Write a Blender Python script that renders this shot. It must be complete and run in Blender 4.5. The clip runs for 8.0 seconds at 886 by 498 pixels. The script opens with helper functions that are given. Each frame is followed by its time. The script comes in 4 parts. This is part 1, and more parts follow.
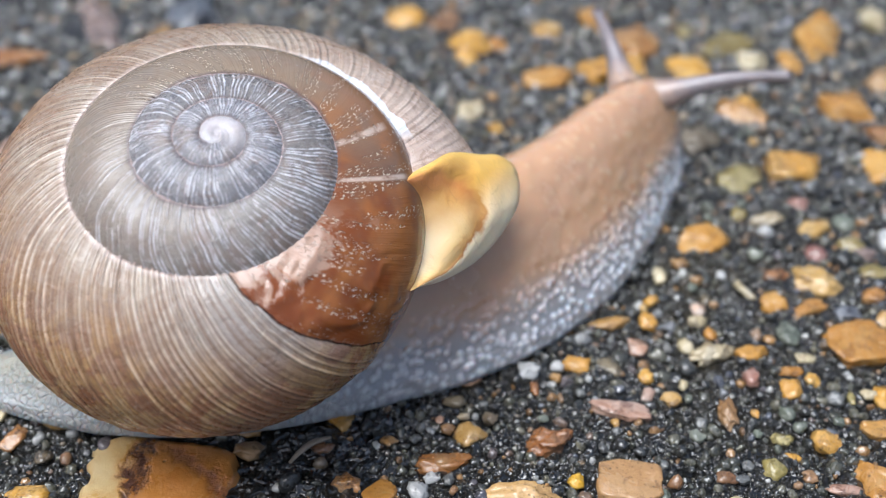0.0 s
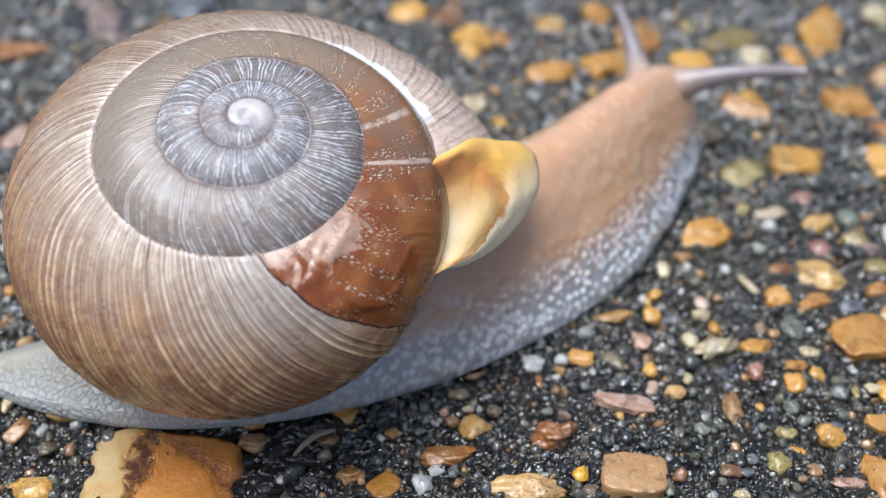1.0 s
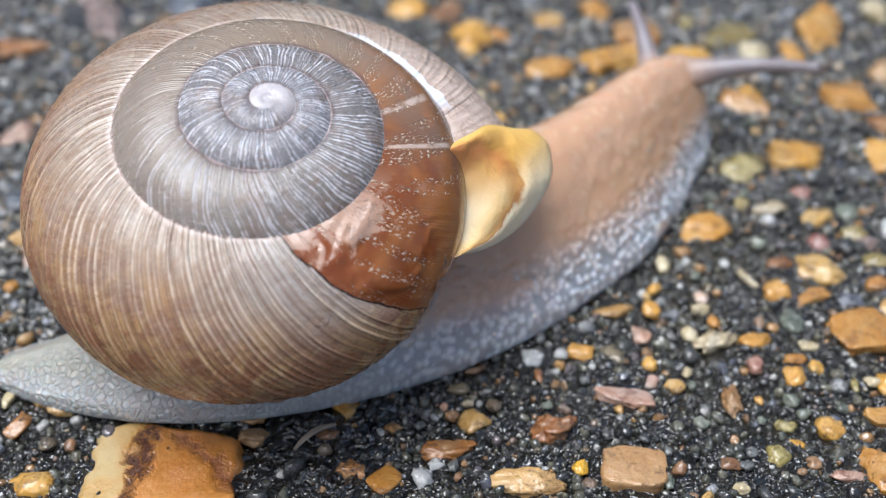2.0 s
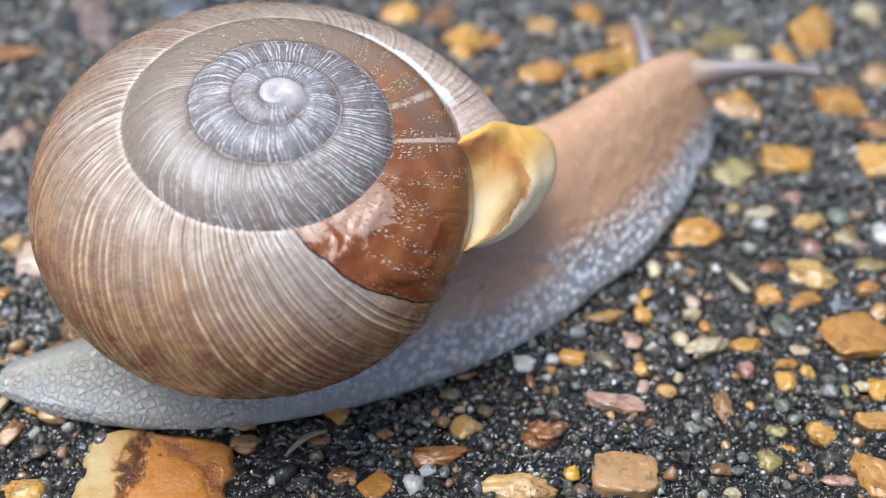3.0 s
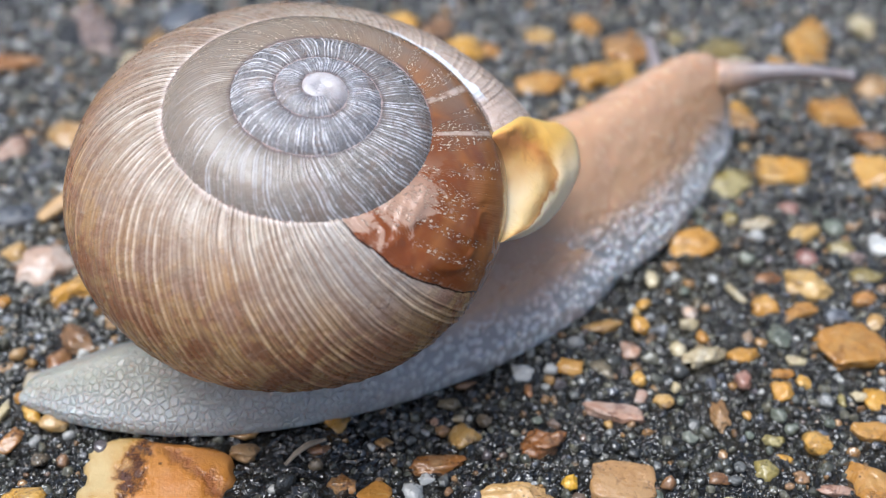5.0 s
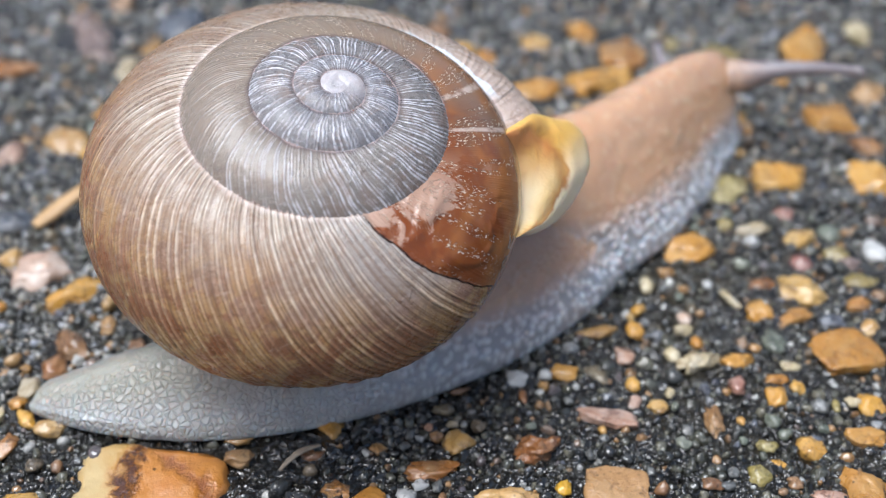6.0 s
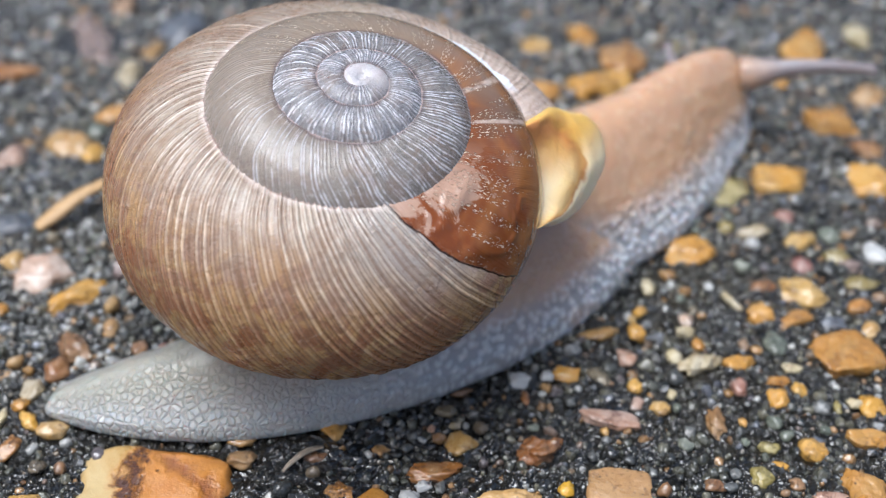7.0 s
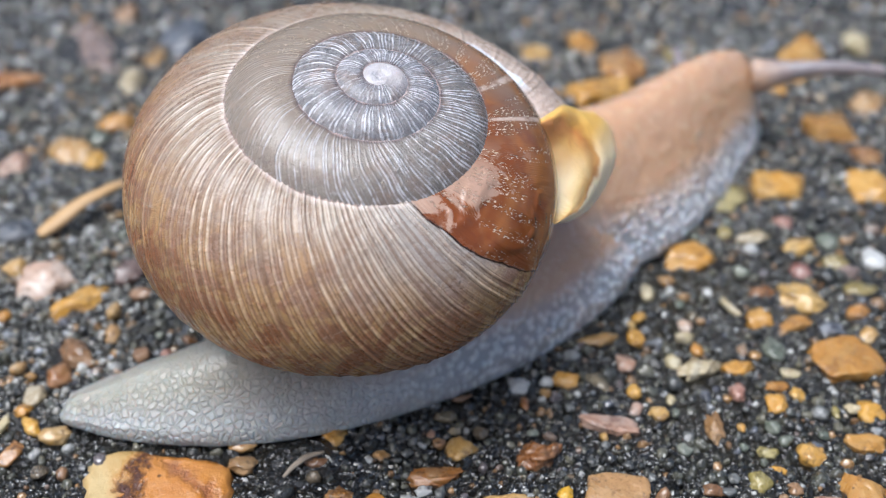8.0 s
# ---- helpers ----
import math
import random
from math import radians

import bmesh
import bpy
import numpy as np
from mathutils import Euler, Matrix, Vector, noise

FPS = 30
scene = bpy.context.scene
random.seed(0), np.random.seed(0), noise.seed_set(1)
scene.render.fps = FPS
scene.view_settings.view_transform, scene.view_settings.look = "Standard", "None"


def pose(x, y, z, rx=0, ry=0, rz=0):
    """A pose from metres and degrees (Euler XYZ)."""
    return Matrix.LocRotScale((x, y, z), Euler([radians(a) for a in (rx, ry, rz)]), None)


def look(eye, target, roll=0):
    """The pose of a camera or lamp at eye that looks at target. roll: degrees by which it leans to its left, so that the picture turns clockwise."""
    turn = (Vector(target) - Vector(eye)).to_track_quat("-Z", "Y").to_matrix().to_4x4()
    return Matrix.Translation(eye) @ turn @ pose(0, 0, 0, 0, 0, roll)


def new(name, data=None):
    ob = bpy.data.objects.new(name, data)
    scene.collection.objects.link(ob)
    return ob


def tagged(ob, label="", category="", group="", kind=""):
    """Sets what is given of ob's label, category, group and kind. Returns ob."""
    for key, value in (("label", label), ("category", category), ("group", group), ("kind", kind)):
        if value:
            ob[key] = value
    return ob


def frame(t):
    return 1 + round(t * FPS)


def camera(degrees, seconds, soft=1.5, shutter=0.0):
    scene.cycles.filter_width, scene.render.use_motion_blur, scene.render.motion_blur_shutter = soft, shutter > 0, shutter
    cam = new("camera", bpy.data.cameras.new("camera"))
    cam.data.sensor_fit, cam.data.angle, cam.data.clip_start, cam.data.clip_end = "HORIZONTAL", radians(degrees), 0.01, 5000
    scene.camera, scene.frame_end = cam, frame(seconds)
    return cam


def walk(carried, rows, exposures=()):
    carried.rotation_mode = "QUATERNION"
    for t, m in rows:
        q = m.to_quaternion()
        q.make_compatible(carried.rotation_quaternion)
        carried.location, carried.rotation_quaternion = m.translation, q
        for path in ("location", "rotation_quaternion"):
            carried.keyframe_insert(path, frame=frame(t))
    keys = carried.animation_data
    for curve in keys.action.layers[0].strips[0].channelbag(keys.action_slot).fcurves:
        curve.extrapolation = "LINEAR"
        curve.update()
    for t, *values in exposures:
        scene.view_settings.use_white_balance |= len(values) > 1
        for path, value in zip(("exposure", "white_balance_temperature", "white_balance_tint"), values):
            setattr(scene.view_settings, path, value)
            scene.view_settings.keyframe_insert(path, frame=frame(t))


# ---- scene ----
cam = camera(42, 8.0, soft=0.6)
cam.data.dof.use_dof = True
cam.data.dof.focus_distance = 0.0732
cam.data.dof.aperture_fstop = 27
CAMERA_ROWS = [
    (0, pose(0.00000, -0.07277, 0.06106, 50.000, 0.000, 0.000)),
    (0.5, pose(-0.00020, -0.07252, 0.06103, 50.014, -0.089, -0.053)),
    (1, pose(-0.00043, -0.07295, 0.06072, 49.898, -0.147, 0.035)),
    (1.5, pose(-0.00051, -0.07327, 0.06049, 49.858, -0.073, 0.011)),
    (3, pose(0.00009, -0.07315, 0.06083, 49.966, 0.014, -0.240)),
    (3.5, pose(0.00021, -0.07299, 0.06104, 50.010, -0.159, -0.350)),
    (4, pose(0.00004, -0.07334, 0.06119, 50.049, -0.233, -0.280)),
    (4.5, pose(-0.00040, -0.07344, 0.06122, 50.232, -0.291, -0.331)),
    (6, pose(0.00024, -0.07362, 0.06131, 50.702, -0.215, -0.332)),
    (6.5, pose(0.00013, -0.07369, 0.06128, 50.904, -0.191, -0.403)),
    (7, pose(-0.00018, -0.07385, 0.06127, 50.921, -0.330, -0.451)),
    (7.5, pose(-0.00009, -0.07414, 0.06144, 51.041, -0.261, -0.400)),
    (8, pose(0.00002, -0.07424, 0.06158, 51.235, -0.192, -0.396)),
]
walk(cam, CAMERA_ROWS, [(0, 0.5, 5810, 8), (8, 0.5, 5810, 8)])

# ---- sky and sun: bright overcast ----
world = bpy.data.worlds.new("sky")
scene.world = world
world.use_nodes = True
wn = world.node_tree
sky = wn.nodes.new("ShaderNodeTexSky")
sky.sky_type = "NISHITA"
sky.sun_disc = False
sky.sun_elevation = radians(66)
sky.sun_rotation = radians(230)
sky.air_density, sky.dust_density, sky.ozone_density = 1.0, 6.0, 0.6
back = wn.nodes["Background"]
wn.links.new(sky.outputs[0], back.inputs[0])
back.inputs[1].default_value = 0.105
sun = new("sun", bpy.data.lights.new("sun", "SUN"))
sun.data.energy, sun.data.angle, sun.data.color = 2.9, radians(40), (1.0, 0.98, 0.96)
sun.matrix_world = look((-0.24, -0.02, 1.0), (0, 0, 0))

MM = 0.001


# ---- material helpers ----
class Mat:
    """A node material with short calls for its nodes."""

    def __init__(self, name, **values):
        self.m = bpy.data.materials.new(name)
        self.m.use_nodes = True
        self.t = self.m.node_tree
        self.b = self.t.nodes["Principled BSDF"]
        for key, value in values.items():
            self.set(key.replace("_", " "), value)

    def set(self, key, value):
        socket = self.b.inputs[key]
        if isinstance(value, bpy.types.NodeSocket):
            self.t.links.new(value, socket)
        else:
            socket.default_value = value
        return self

    def node(self, kind, ins=(), out=0, **props):
        n = self.t.nodes.new(kind)
        if "operation" in props:
            n.operation = props["operation"]
        if "use_clamp" in props:
            n.use_clamp = props["use_clamp"]
        if "interpolation_type" in props:
            n.interpolation_type = props["interpolation_type"]
        if "attribute_name" in props:
            n.attribute_name = props["attribute_name"]
        if "feature" in props:
            n.feature = props["feature"]
        for key, val in dict(ins).items():
            if isinstance(val, bpy.types.NodeSocket):
                self.t.links.new(val, n.inputs[key])
            else:
                n.inputs[key].default_value = val
        return n.outputs[out]

    def math(self, op, a, b=0.0, c=0.0, clamp=False):
        return self.node("ShaderNodeMath", {0: a, 1: b, 2: c}, operation=op, use_clamp=clamp)

    def mix(self, f, a, b, mode="MIX"):
        n = self.t.nodes.new("ShaderNodeMix")
        n.data_type, n.blend_type = "RGBA", mode
        for key, val in ((0, f), (6, a), (7, b)):
            if isinstance(val, bpy.types.NodeSocket):
                self.t.links.new(val, n.inputs[key])
            else:
                n.inputs[key].default_value = (*val, 1) if isinstance(val, tuple) else val
        return n.outputs[2]

    def ramp(self, f, stops, interp="LINEAR"):
        n = self.t.nodes.new("ShaderNodeValToRGB")
        self.t.links.new(f, n.inputs[0])
        r = n.color_ramp
        r.interpolation = interp
        while len(r.elements) < len(stops):
            r.elements.new(0.5)
        for e, (p, c) in zip(r.elements, stops):
            e.position = p
            e.color = (*c, 1) if isinstance(c, tuple) else (c, c, c, 1)
        return n.outputs[0]

    def map(self, f, a, b, c=0.0, d=1.0, smooth=False):
        return self.node("ShaderNodeMapRange", {0: f, 1: a, 2: b, 3: c, 4: d},
                         interpolation_type="SMOOTHSTEP" if smooth else "LINEAR")

    def coords(self):
        return self.node("ShaderNodeTexCoord", out=3)

    def attr(self, name):
        return self.node("ShaderNodeAttribute", out=2, attribute_name=name)

    def noise(self, vec, scale, detail=3.0, rough=0.55, dist=0.0):
        return self.node("ShaderNodeTexNoise", {"Vector": vec, "Scale": scale, "Detail": detail,
                                                "Roughness": rough, "Distortion": dist})

    def voronoi(self, vec, scale, feature="F1", out=0):
        return self.node("ShaderNodeTexVoronoi", {"Vector": vec, "Scale": scale}, out, feature=feature)

    def bump(self, height, strength, distance, normal=None):
        ins = {"Strength": strength, "Distance": distance, "Height": height}
        if normal is not None:
            ins["Normal"] = normal
        return self.node("ShaderNodeBump", ins)

    def xyz(self, x, y, z):
        return self.node("ShaderNodeCombineXYZ", {0: x, 1: y, 2: z})


# ---- materials ----
def asphalt_material():
    m = Mat("wet_dark_asphalt", Specular_IOR_Level=0.06)
    p = m.coords()
    big, fine = m.noise(p, 70, 4), m.noise(p, 1100, 5, 0.7)
    mid = m.noise(p, 380, 4, 0.65)
    base = m.ramp(big, [(0.35, (0.006, 0.007, 0.008)), (0.55, (0.014, 0.013, 0.011)), (0.75, (0.03, 0.025, 0.015))])
    base = m.mix(m.map(mid, 0.52, 0.7, 0, 0.7), base, (0.024, 0.022, 0.015))
    base = m.mix(m.map(fine, 0.58, 0.72, 0, 0.4), base, (0.05, 0.047, 0.035))
    m.set("Base Color", base)
    m.set("Roughness", m.map(mid, 0.35, 0.7, 0.05, 0.25))
    h = m.math("ADD", m.noise(p, 2400, 4, 0.7), m.math("MULTIPLY", m.voronoi(p, 1300, "SMOOTH_F1"), -1.6))
    m.set("Normal", m.bump(h, 0.8, 0.0004))
    film = m.math("ADD", m.noise(p, 620, 1, 0.4, 1.4), m.math("MULTIPLY", m.noise(p, 1300, 0, 0.5, 1.0), 0.5))
    m.set("Coat Weight", m.map(big, 0.3, 0.6, 1.0, 0.6)).set("Coat Roughness", 0.02).set("Coat IOR", 1.75)
    m.set("Coat Normal", m.bump(film, 1.0, 0.0013))
    return m.m


def grain_material(name, stops, island=True, rough=(0.12, 0.45)):
    m = Mat(name, Specular_IOR_Level=0.25)
    p = m.coords()
    if island:
        rnd = m.node("ShaderNodeNewGeometry", out=8)
    else:
        rnd = m.node("ShaderNodeObjectInfo", out=5)
    base = m.ramp(rnd, stops)
    spots = m.noise(p, 1500, 4, 0.6)
    base = m.mix(m.map(spots, 0.45, 0.72, 0, 0.55), base, (0.02, 0.018, 0.015))
    m.set("Base Color", base)
    m.set("Roughness", m.map(m.noise(p, 700, 2), 0.35, 0.65, *rough))
    m.set("Normal", m.bump(m.noise(p, 3000, 4, 0.7), 0.6, 0.0003))
    m.set("Coat Weight", 1.0).set("Coat Roughness", 0.03).set("Coat IOR", 1.65)
    m.set("Coat Normal", m.bump(m.noise(p, 1300, 1, 0.5, 0.6), 1.0, 0.0005))
    return m.m


def pebble_material(name, main, pale, dark, stain=0.6, rough=(0.12, 0.42), patch=350, sharp=0.16):
    m = Mat("wet_pebble_" + name, Specular_IOR_Level=0.4)
    rnd = m.node("ShaderNodeObjectInfo", out=5)
    p = m.node("ShaderNodeVectorMath", {0: m.coords(), 1: m.xyz(rnd, m.math("MULTIPLY", rnd, 3.1), m.math("MULTIPLY", rnd, 7.7))},
               operation="ADD")
    band = m.noise(p, patch, 4, 0.65, 0.6)
    fine = m.noise(p, 1800, 5, 0.7)
    col = m.mix(m.map(band, 0.56 - sharp, 0.56 + sharp, 0, 0.85, True), main, pale)
    col = m.mix(m.map(fine, 0.5, 0.75, 0, 0.2), col, dark)
    blot = m.noise(p, 600, 5, 0.75, 0.4)
    rot = m.map(blot, 0.545, 0.61, 0, stain, True)
    col = m.mix(rot, col, dark)
    pits = m.voronoi(p, 2600)
    col = m.mix(m.math("MULTIPLY", m.map(pits, 0.1, 0.3, 0.9, 0.0), m.map(blot, 0.42, 0.58)), col, (0.02, 0.014, 0.01))
    hue = m.node("ShaderNodeHueSaturation", {"Hue": m.map(rnd, 0, 1, 0.497, 0.513), "Value": m.map(rnd, 0, 1, 0.54, 0.86), "Color": col})
    m.set("Base Color", hue)
    m.set("Roughness", m.map(band, 0.3, 0.7, *rough))
    m.set("Coat Weight", 0.8).set("Coat Roughness", 0.08).set("Coat IOR", 1.42)
    m.set("Coat Normal", m.bump(m.noise(p, 520, 2, 0.5, 0.6), 0.5, 0.0006))
    h = m.math("ADD", m.math("MULTIPLY", fine, 0.4), m.math("MULTIPLY", m.noise(p, 420, 3), 1.5))
    h = m.math("SUBTRACT", h, m.math("MULTIPLY", rot, 0.35))
    m.set("Normal", m.bump(h, 0.8, 0.0004))
    return m.m


def slab_material():
    """Flat orange flint: a cream weathered end, a crusted dark seam, a rusty crack and small pits."""
    m = Mat("weathered_orange_flint", Specular_IOR_Level=0.5)
    p = m.coords()
    x = m.node("ShaderNodeSeparateXYZ", {0: p}, out=0)
    y = m.node("ShaderNodeSeparateXYZ", {0: p}, out=1)
    warp = m.math("MULTIPLY", m.math("SUBTRACT", m.noise(p, 330, 4, 0.65), 0.5), 0.005)
    along = m.math("ADD", x, warp)
    tone = m.noise(p, 240, 4, 0.6, 0.5)
    col = m.mix(m.map(tone, 0.35, 0.65), (0.36, 0.14, 0.024), (0.42, 0.185, 0.042))
    cream = m.mix(m.map(tone, 0.4, 0.6), (0.36, 0.21, 0.055), (0.42, 0.31, 0.14))
    col = m.mix(m.map(along, -0.0026, -0.0012, 1, 0, True), col, cream)
    crust = m.math("ABSOLUTE", m.math("ADD", along, 0.0012))
    flaky = m.noise(p, 1500, 5, 0.75)
    crust = m.math("MULTIPLY", m.map(crust, 0.0002, 0.0009, 1, 0, True), m.map(flaky, 0.4, 0.52))
    col = m.mix(m.math("MULTIPLY", crust, 0.95), col, (0.05, 0.016, 0.010))
    crack = m.math("ABSOLUTE", m.math("ADD", m.math("ADD", m.math("MULTIPLY", x, 0.75), y), m.math("SUBTRACT", warp, 0.0044)))
    rusty = m.math("MULTIPLY", m.map(crack, 0.0, 0.0012, 0.95, 0, True), m.map(flaky, 0.35, 0.6, 0.25, 1))
    col = m.mix(m.math("MULTIPLY", rusty, m.map(x, 0.0, 0.001)), col, (0.20, 0.06, 0.02))
    pits = m.math("MULTIPLY", m.map(m.voronoi(p, 900), 0.05, 0.14, 0.9, 0), m.map(m.noise(p, 500, 3), 0.48, 0.56))
    col = m.mix(pits, col, (0.06, 0.025, 0.012))
    m.set("Base Color", col)
    m.set("Roughness", m.map(tone, 0.3, 0.7, 0.2, 0.4))
    m.set("Coat Weight", 0.5).set("Coat Roughness", 0.1)
    m.set("Coat Normal", m.bump(m.noise(p, 300, 2, 0.5), 0.4, 0.0006))
    h = m.math("SUBTRACT", m.math("MULTIPLY", flaky, 0.5), m.math("ADD", crust, m.math("ADD", pits, rusty)))
    m.set("Normal", m.bump(h, 0.7, 0.0003))
    return m.m


def shell_material():
    m = Mat("horn_brown_shell", Specular_IOR_Level=0.4)
    turn, psi, edge = m.attr("turn"), m.attr("psi"), m.attr("edge")
    p = m.coords()
    # growth lines lean back from the suture
    g = m.math("ADD", turn, m.math("MULTIPLY", psi, -0.062))
    warp = m.math("MULTIPLY", m.math("SUBTRACT", m.noise(p, 130, 3), 0.5), 0.014)
    g = m.math("ADD", g, warp)
    ridge = m.attr("rib")
    ribs = m.noise(m.xyz(m.math("MULTIPLY", g, 300), m.math("MULTIPLY", psi, 0.6), 0), 1.0, 1.5, 0.5)
    broad = m.noise(m.xyz(m.math("MULTIPLY", g, 70), m.math("MULTIPLY", psi, 0.35), 4), 1.0, 2.0, 0.6)
    hair = m.noise(m.xyz(m.math("MULTIPLY", g, 520), m.math("MULTIPLY", psi, 2.5), 9), 1.0, 2.0, 0.6)
    blotch = m.noise(p, 190, 4, 0.62, 0.3)
    mottle = m.noise(p, 1100, 4, 0.7)

    t = m.math("MULTIPLY", m.math("ADD", turn, m.math("MULTIPLY", m.math("SUBTRACT", blotch, 0.5), 0.25)), 0.25)
    base = m.ramp(t, [
        (0.00, (0.50, 0.47, 0.48)), (0.02, (0.46, 0.43, 0.44)), (0.06, (0.24, 0.23, 0.24)), (0.30, (0.19, 0.185, 0.195)),
        (0.54, (0.165, 0.15, 0.138)), (0.60, (0.19, 0.16, 0.132)), (0.70, (0.225, 0.17, 0.118)),
        (0.745, (0.20, 0.125, 0.08)), (0.764, (0.15, 0.075, 0.042)), (0.775, (0.17, 0.050, 0.013)), (0.785, (0.165, 0.043, 0.008)),
        (1.0, (0.155, 0.038, 0.006))])
    jag = m.math("ADD", g, m.math("MULTIPLY", m.math("SUBTRACT", m.noise(p, 520, 4, 0.65), 0.5), 0.011))
    jag = m.math("ADD", jag, m.map(psi, 0.1, 1.2, 0.022, 0))
    late = m.map(jag, 3.187, 3.1895)
    tan = m.mix(m.map(blotch, 0.3, 0.7), (0.275, 0.212, 0.155), (0.36, 0.305, 0.24))
    low = m.map(m.math("ADD", psi, m.math("MULTIPLY", m.math("SUBTRACT", blotch, 0.5), 0.8)), 0.1, 1.3, 1, 0, True)
    patch = m.noise(p, 330, 5, 0.65, 0.8)
    tan = m.mix(m.map(patch, 0.5, 0.62, 0, 0.45, True), tan, (0.235, 0.14, 0.08))
    tan = m.mix(m.map(patch, 0.46, 0.36, 0, 0.4, True), tan, (0.36, 0.29, 0.21))
    smoke = m.noise(p, 240, 5, 0.7, 1.6)
    tan = m.mix(m.map(smoke, 0.5, 0.6, 0, 0.45, True), tan, (0.21, 0.13, 0.075))
    tan = m.mix(m.map(smoke, 0.44, 0.36, 0, 0.55, True), tan, (0.42, 0.355, 0.275))
    tan = m.mix(m.math("MULTIPLY", low, 0.9), tan, (0.25, 0.088, 0.03))
    tan = m.mix(m.math("MULTIPLY", m.map(m.noise(p, 260, 5, 0.75, 1.2), 0.47, 0.56, 0, 0.85, True), low), tan, (0.43, 0.27, 0.115))
    # grey zone past the crack, its colour lifted to paint in the sheen
    tan = m.mix(m.math("MULTIPLY", m.map(g, 3.19, 3.3, 0.85, 0, True), m.map(psi, 0.2, 0.9)), tan, (0.31, 0.29, 0.27))
    tan = m.mix(m.map(turn, 3.82, 3.98, 0, 0.85), tan, (0.54, 0.42, 0.35))
    base = m.mix(late, base, tan)
    # pale flecks worn along the ribs of the spire
    fleck = m.map(ridge, 0.12, 0.55, 0, 1, True)
    worn = m.map(m.noise(p, 500, 4, 0.7, 0.8), 0.38, 0.55, 0.35, 1, True)
    zone = m.math("MULTIPLY", m.map(turn, 0.05, 0.35), m.map(turn, 2.15, 2.75, 1, 0.1))
    base = m.mix(m.math("MULTIPLY", m.math("MULTIPLY", fleck, worn), m.math("MULTIPLY", m.math("MULTIPLY", zone, m.map(turn, 2.85, 2.95, 1, 0)), 0.72)), base, (0.72, 0.71, 0.76))
    rough = m.math("MULTIPLY", m.map(turn, 0.05, 0.35), m.map(turn, 2.2, 2.6, 1, 0))
    crumb = m.noise(p, 1500, 4, 0.8, 1.0)
    base = m.mix(m.math("MULTIPLY", m.map(crumb, 0.46, 0.38, 0, 0.45), rough), base, (0.075, 0.066, 0.07))
    base = m.mix(m.math("MULTIPLY", m.map(crumb, 0.58, 0.66, 0, 0.35), rough), base, (0.55, 0.54, 0.58))
    stain = m.math("MULTIPLY", m.map(m.noise(p, 420, 4, 0.7, 0.8), 0.5, 0.62, 0, 0.55, True), zone)
    base = m.mix(stain, base, (0.17, 0.115, 0.085))
    amber = m.math("MULTIPLY", m.map(m.noise(p, 210, 3, 0.6, 0.5), 0.42, 0.62, 0, 0.8, True), m.math("MULTIPLY", m.map(turn, 2.85, 3.05), m.math("SUBTRACT", 1.0, late)))
    base = m.mix(amber, base, (0.30, 0.115, 0.03))
    # rows of small chips on the brown whorl
    chip = m.noise(m.xyz(m.math("MULTIPLY", g, 340), m.math("MULTIPLY", psi, 24), 6), 1.0, 2.0, 0.7)
    band = m.noise(m.xyz(m.math("MULTIPLY", g, 85), m.math("MULTIPLY", psi, 1.2), 3), 1.0, 1.0, 0.5)
    chip = m.math("MULTIPLY", m.map(chip, 0.555, 0.6), m.math("MULTIPLY", m.map(band, 0.51, 0.56), m.map(psi, 0.35, 0.7, 0.15, 1.0)))
    zone2 = m.math("MULTIPLY", m.map(turn, 2.55, 2.7), m.map(g, 3.17, 3.18, 1, 0))
    base = m.mix(m.math("MULTIPLY", chip, m.math("MULTIPLY", zone2, 0.85)), base, (0.66, 0.55, 0.43))
    for at, width, start in ((3.003, 0.006, 0.75), (3.062, 0.004, 0.6)):
        line = m.math("ABSOLUTE", m.math("SUBTRACT", turn, m.math("ADD", m.math("MULTIPLY", m.math("SUBTRACT", psi, 1.0), 0.05), at)))
        line = m.math("MULTIPLY", m.map(line, width * 0.4, width, 1, 0), m.map(m.noise(p, 900, 3), 0.38, 0.55))
        base = m.mix(m.math("MULTIPLY", line, m.map(psi, start, start + 0.15, 0, 0.7)), base, (0.6, 0.48, 0.4))
    scuff = m.math("MULTIPLY", m.map(m.math("ADD", m.noise(p, 380, 4, 0.7, 0.9), m.map(psi, 0.75, 1.45, -0.14, 0.14)), 0.53, 0.6, 0, 0.75, True), m.map(g, 3.03, 3.09))
    base = m.mix(m.math("MULTIPLY", scuff, m.map(late, 0, 1, 1, 0)), base, (0.40, 0.27, 0.2))
    # pale growth lines on the last whorl
    pale = m.math("MULTIPLY", m.map(ridge, 0.1, 0.8), m.map(broad, 0.38, 0.58, 0.6, 1.0))
    pale = m.math("MULTIPLY", pale, m.map(mottle, 0.34, 0.46, 0.6, 1.0))
    pale = m.math("MULTIPLY", pale, m.math("MULTIPLY", m.map(psi, -0.3, 0.8, 0.28, 0.85), m.map(m.noise(p, 260, 4, 0.65, 0.8), 0.4, 0.58, 0.45, 1.0, True)))
    base = m.mix(m.math("MULTIPLY", pale, late), base, m.mix(m.map(psi, 0.3, 1.1), (0.64, 0.47, 0.30), (0.68, 0.59, 0.50)))
    # dark brown rib borders, deepened to paint in the shadow beside each rib
    flank = m.math("MULTIPLY", m.math("MULTIPLY", m.map(ridge, 0.02, 0.1), m.map(ridge, 0.14, 0.3, 1, 0)), m.map(turn, 3.78, 3.92, 1, 0.15))
    base = m.mix(m.math("MULTIPLY", m.math("MULTIPLY", flank, late), 0.6), base, (0.13, 0.07, 0.04))
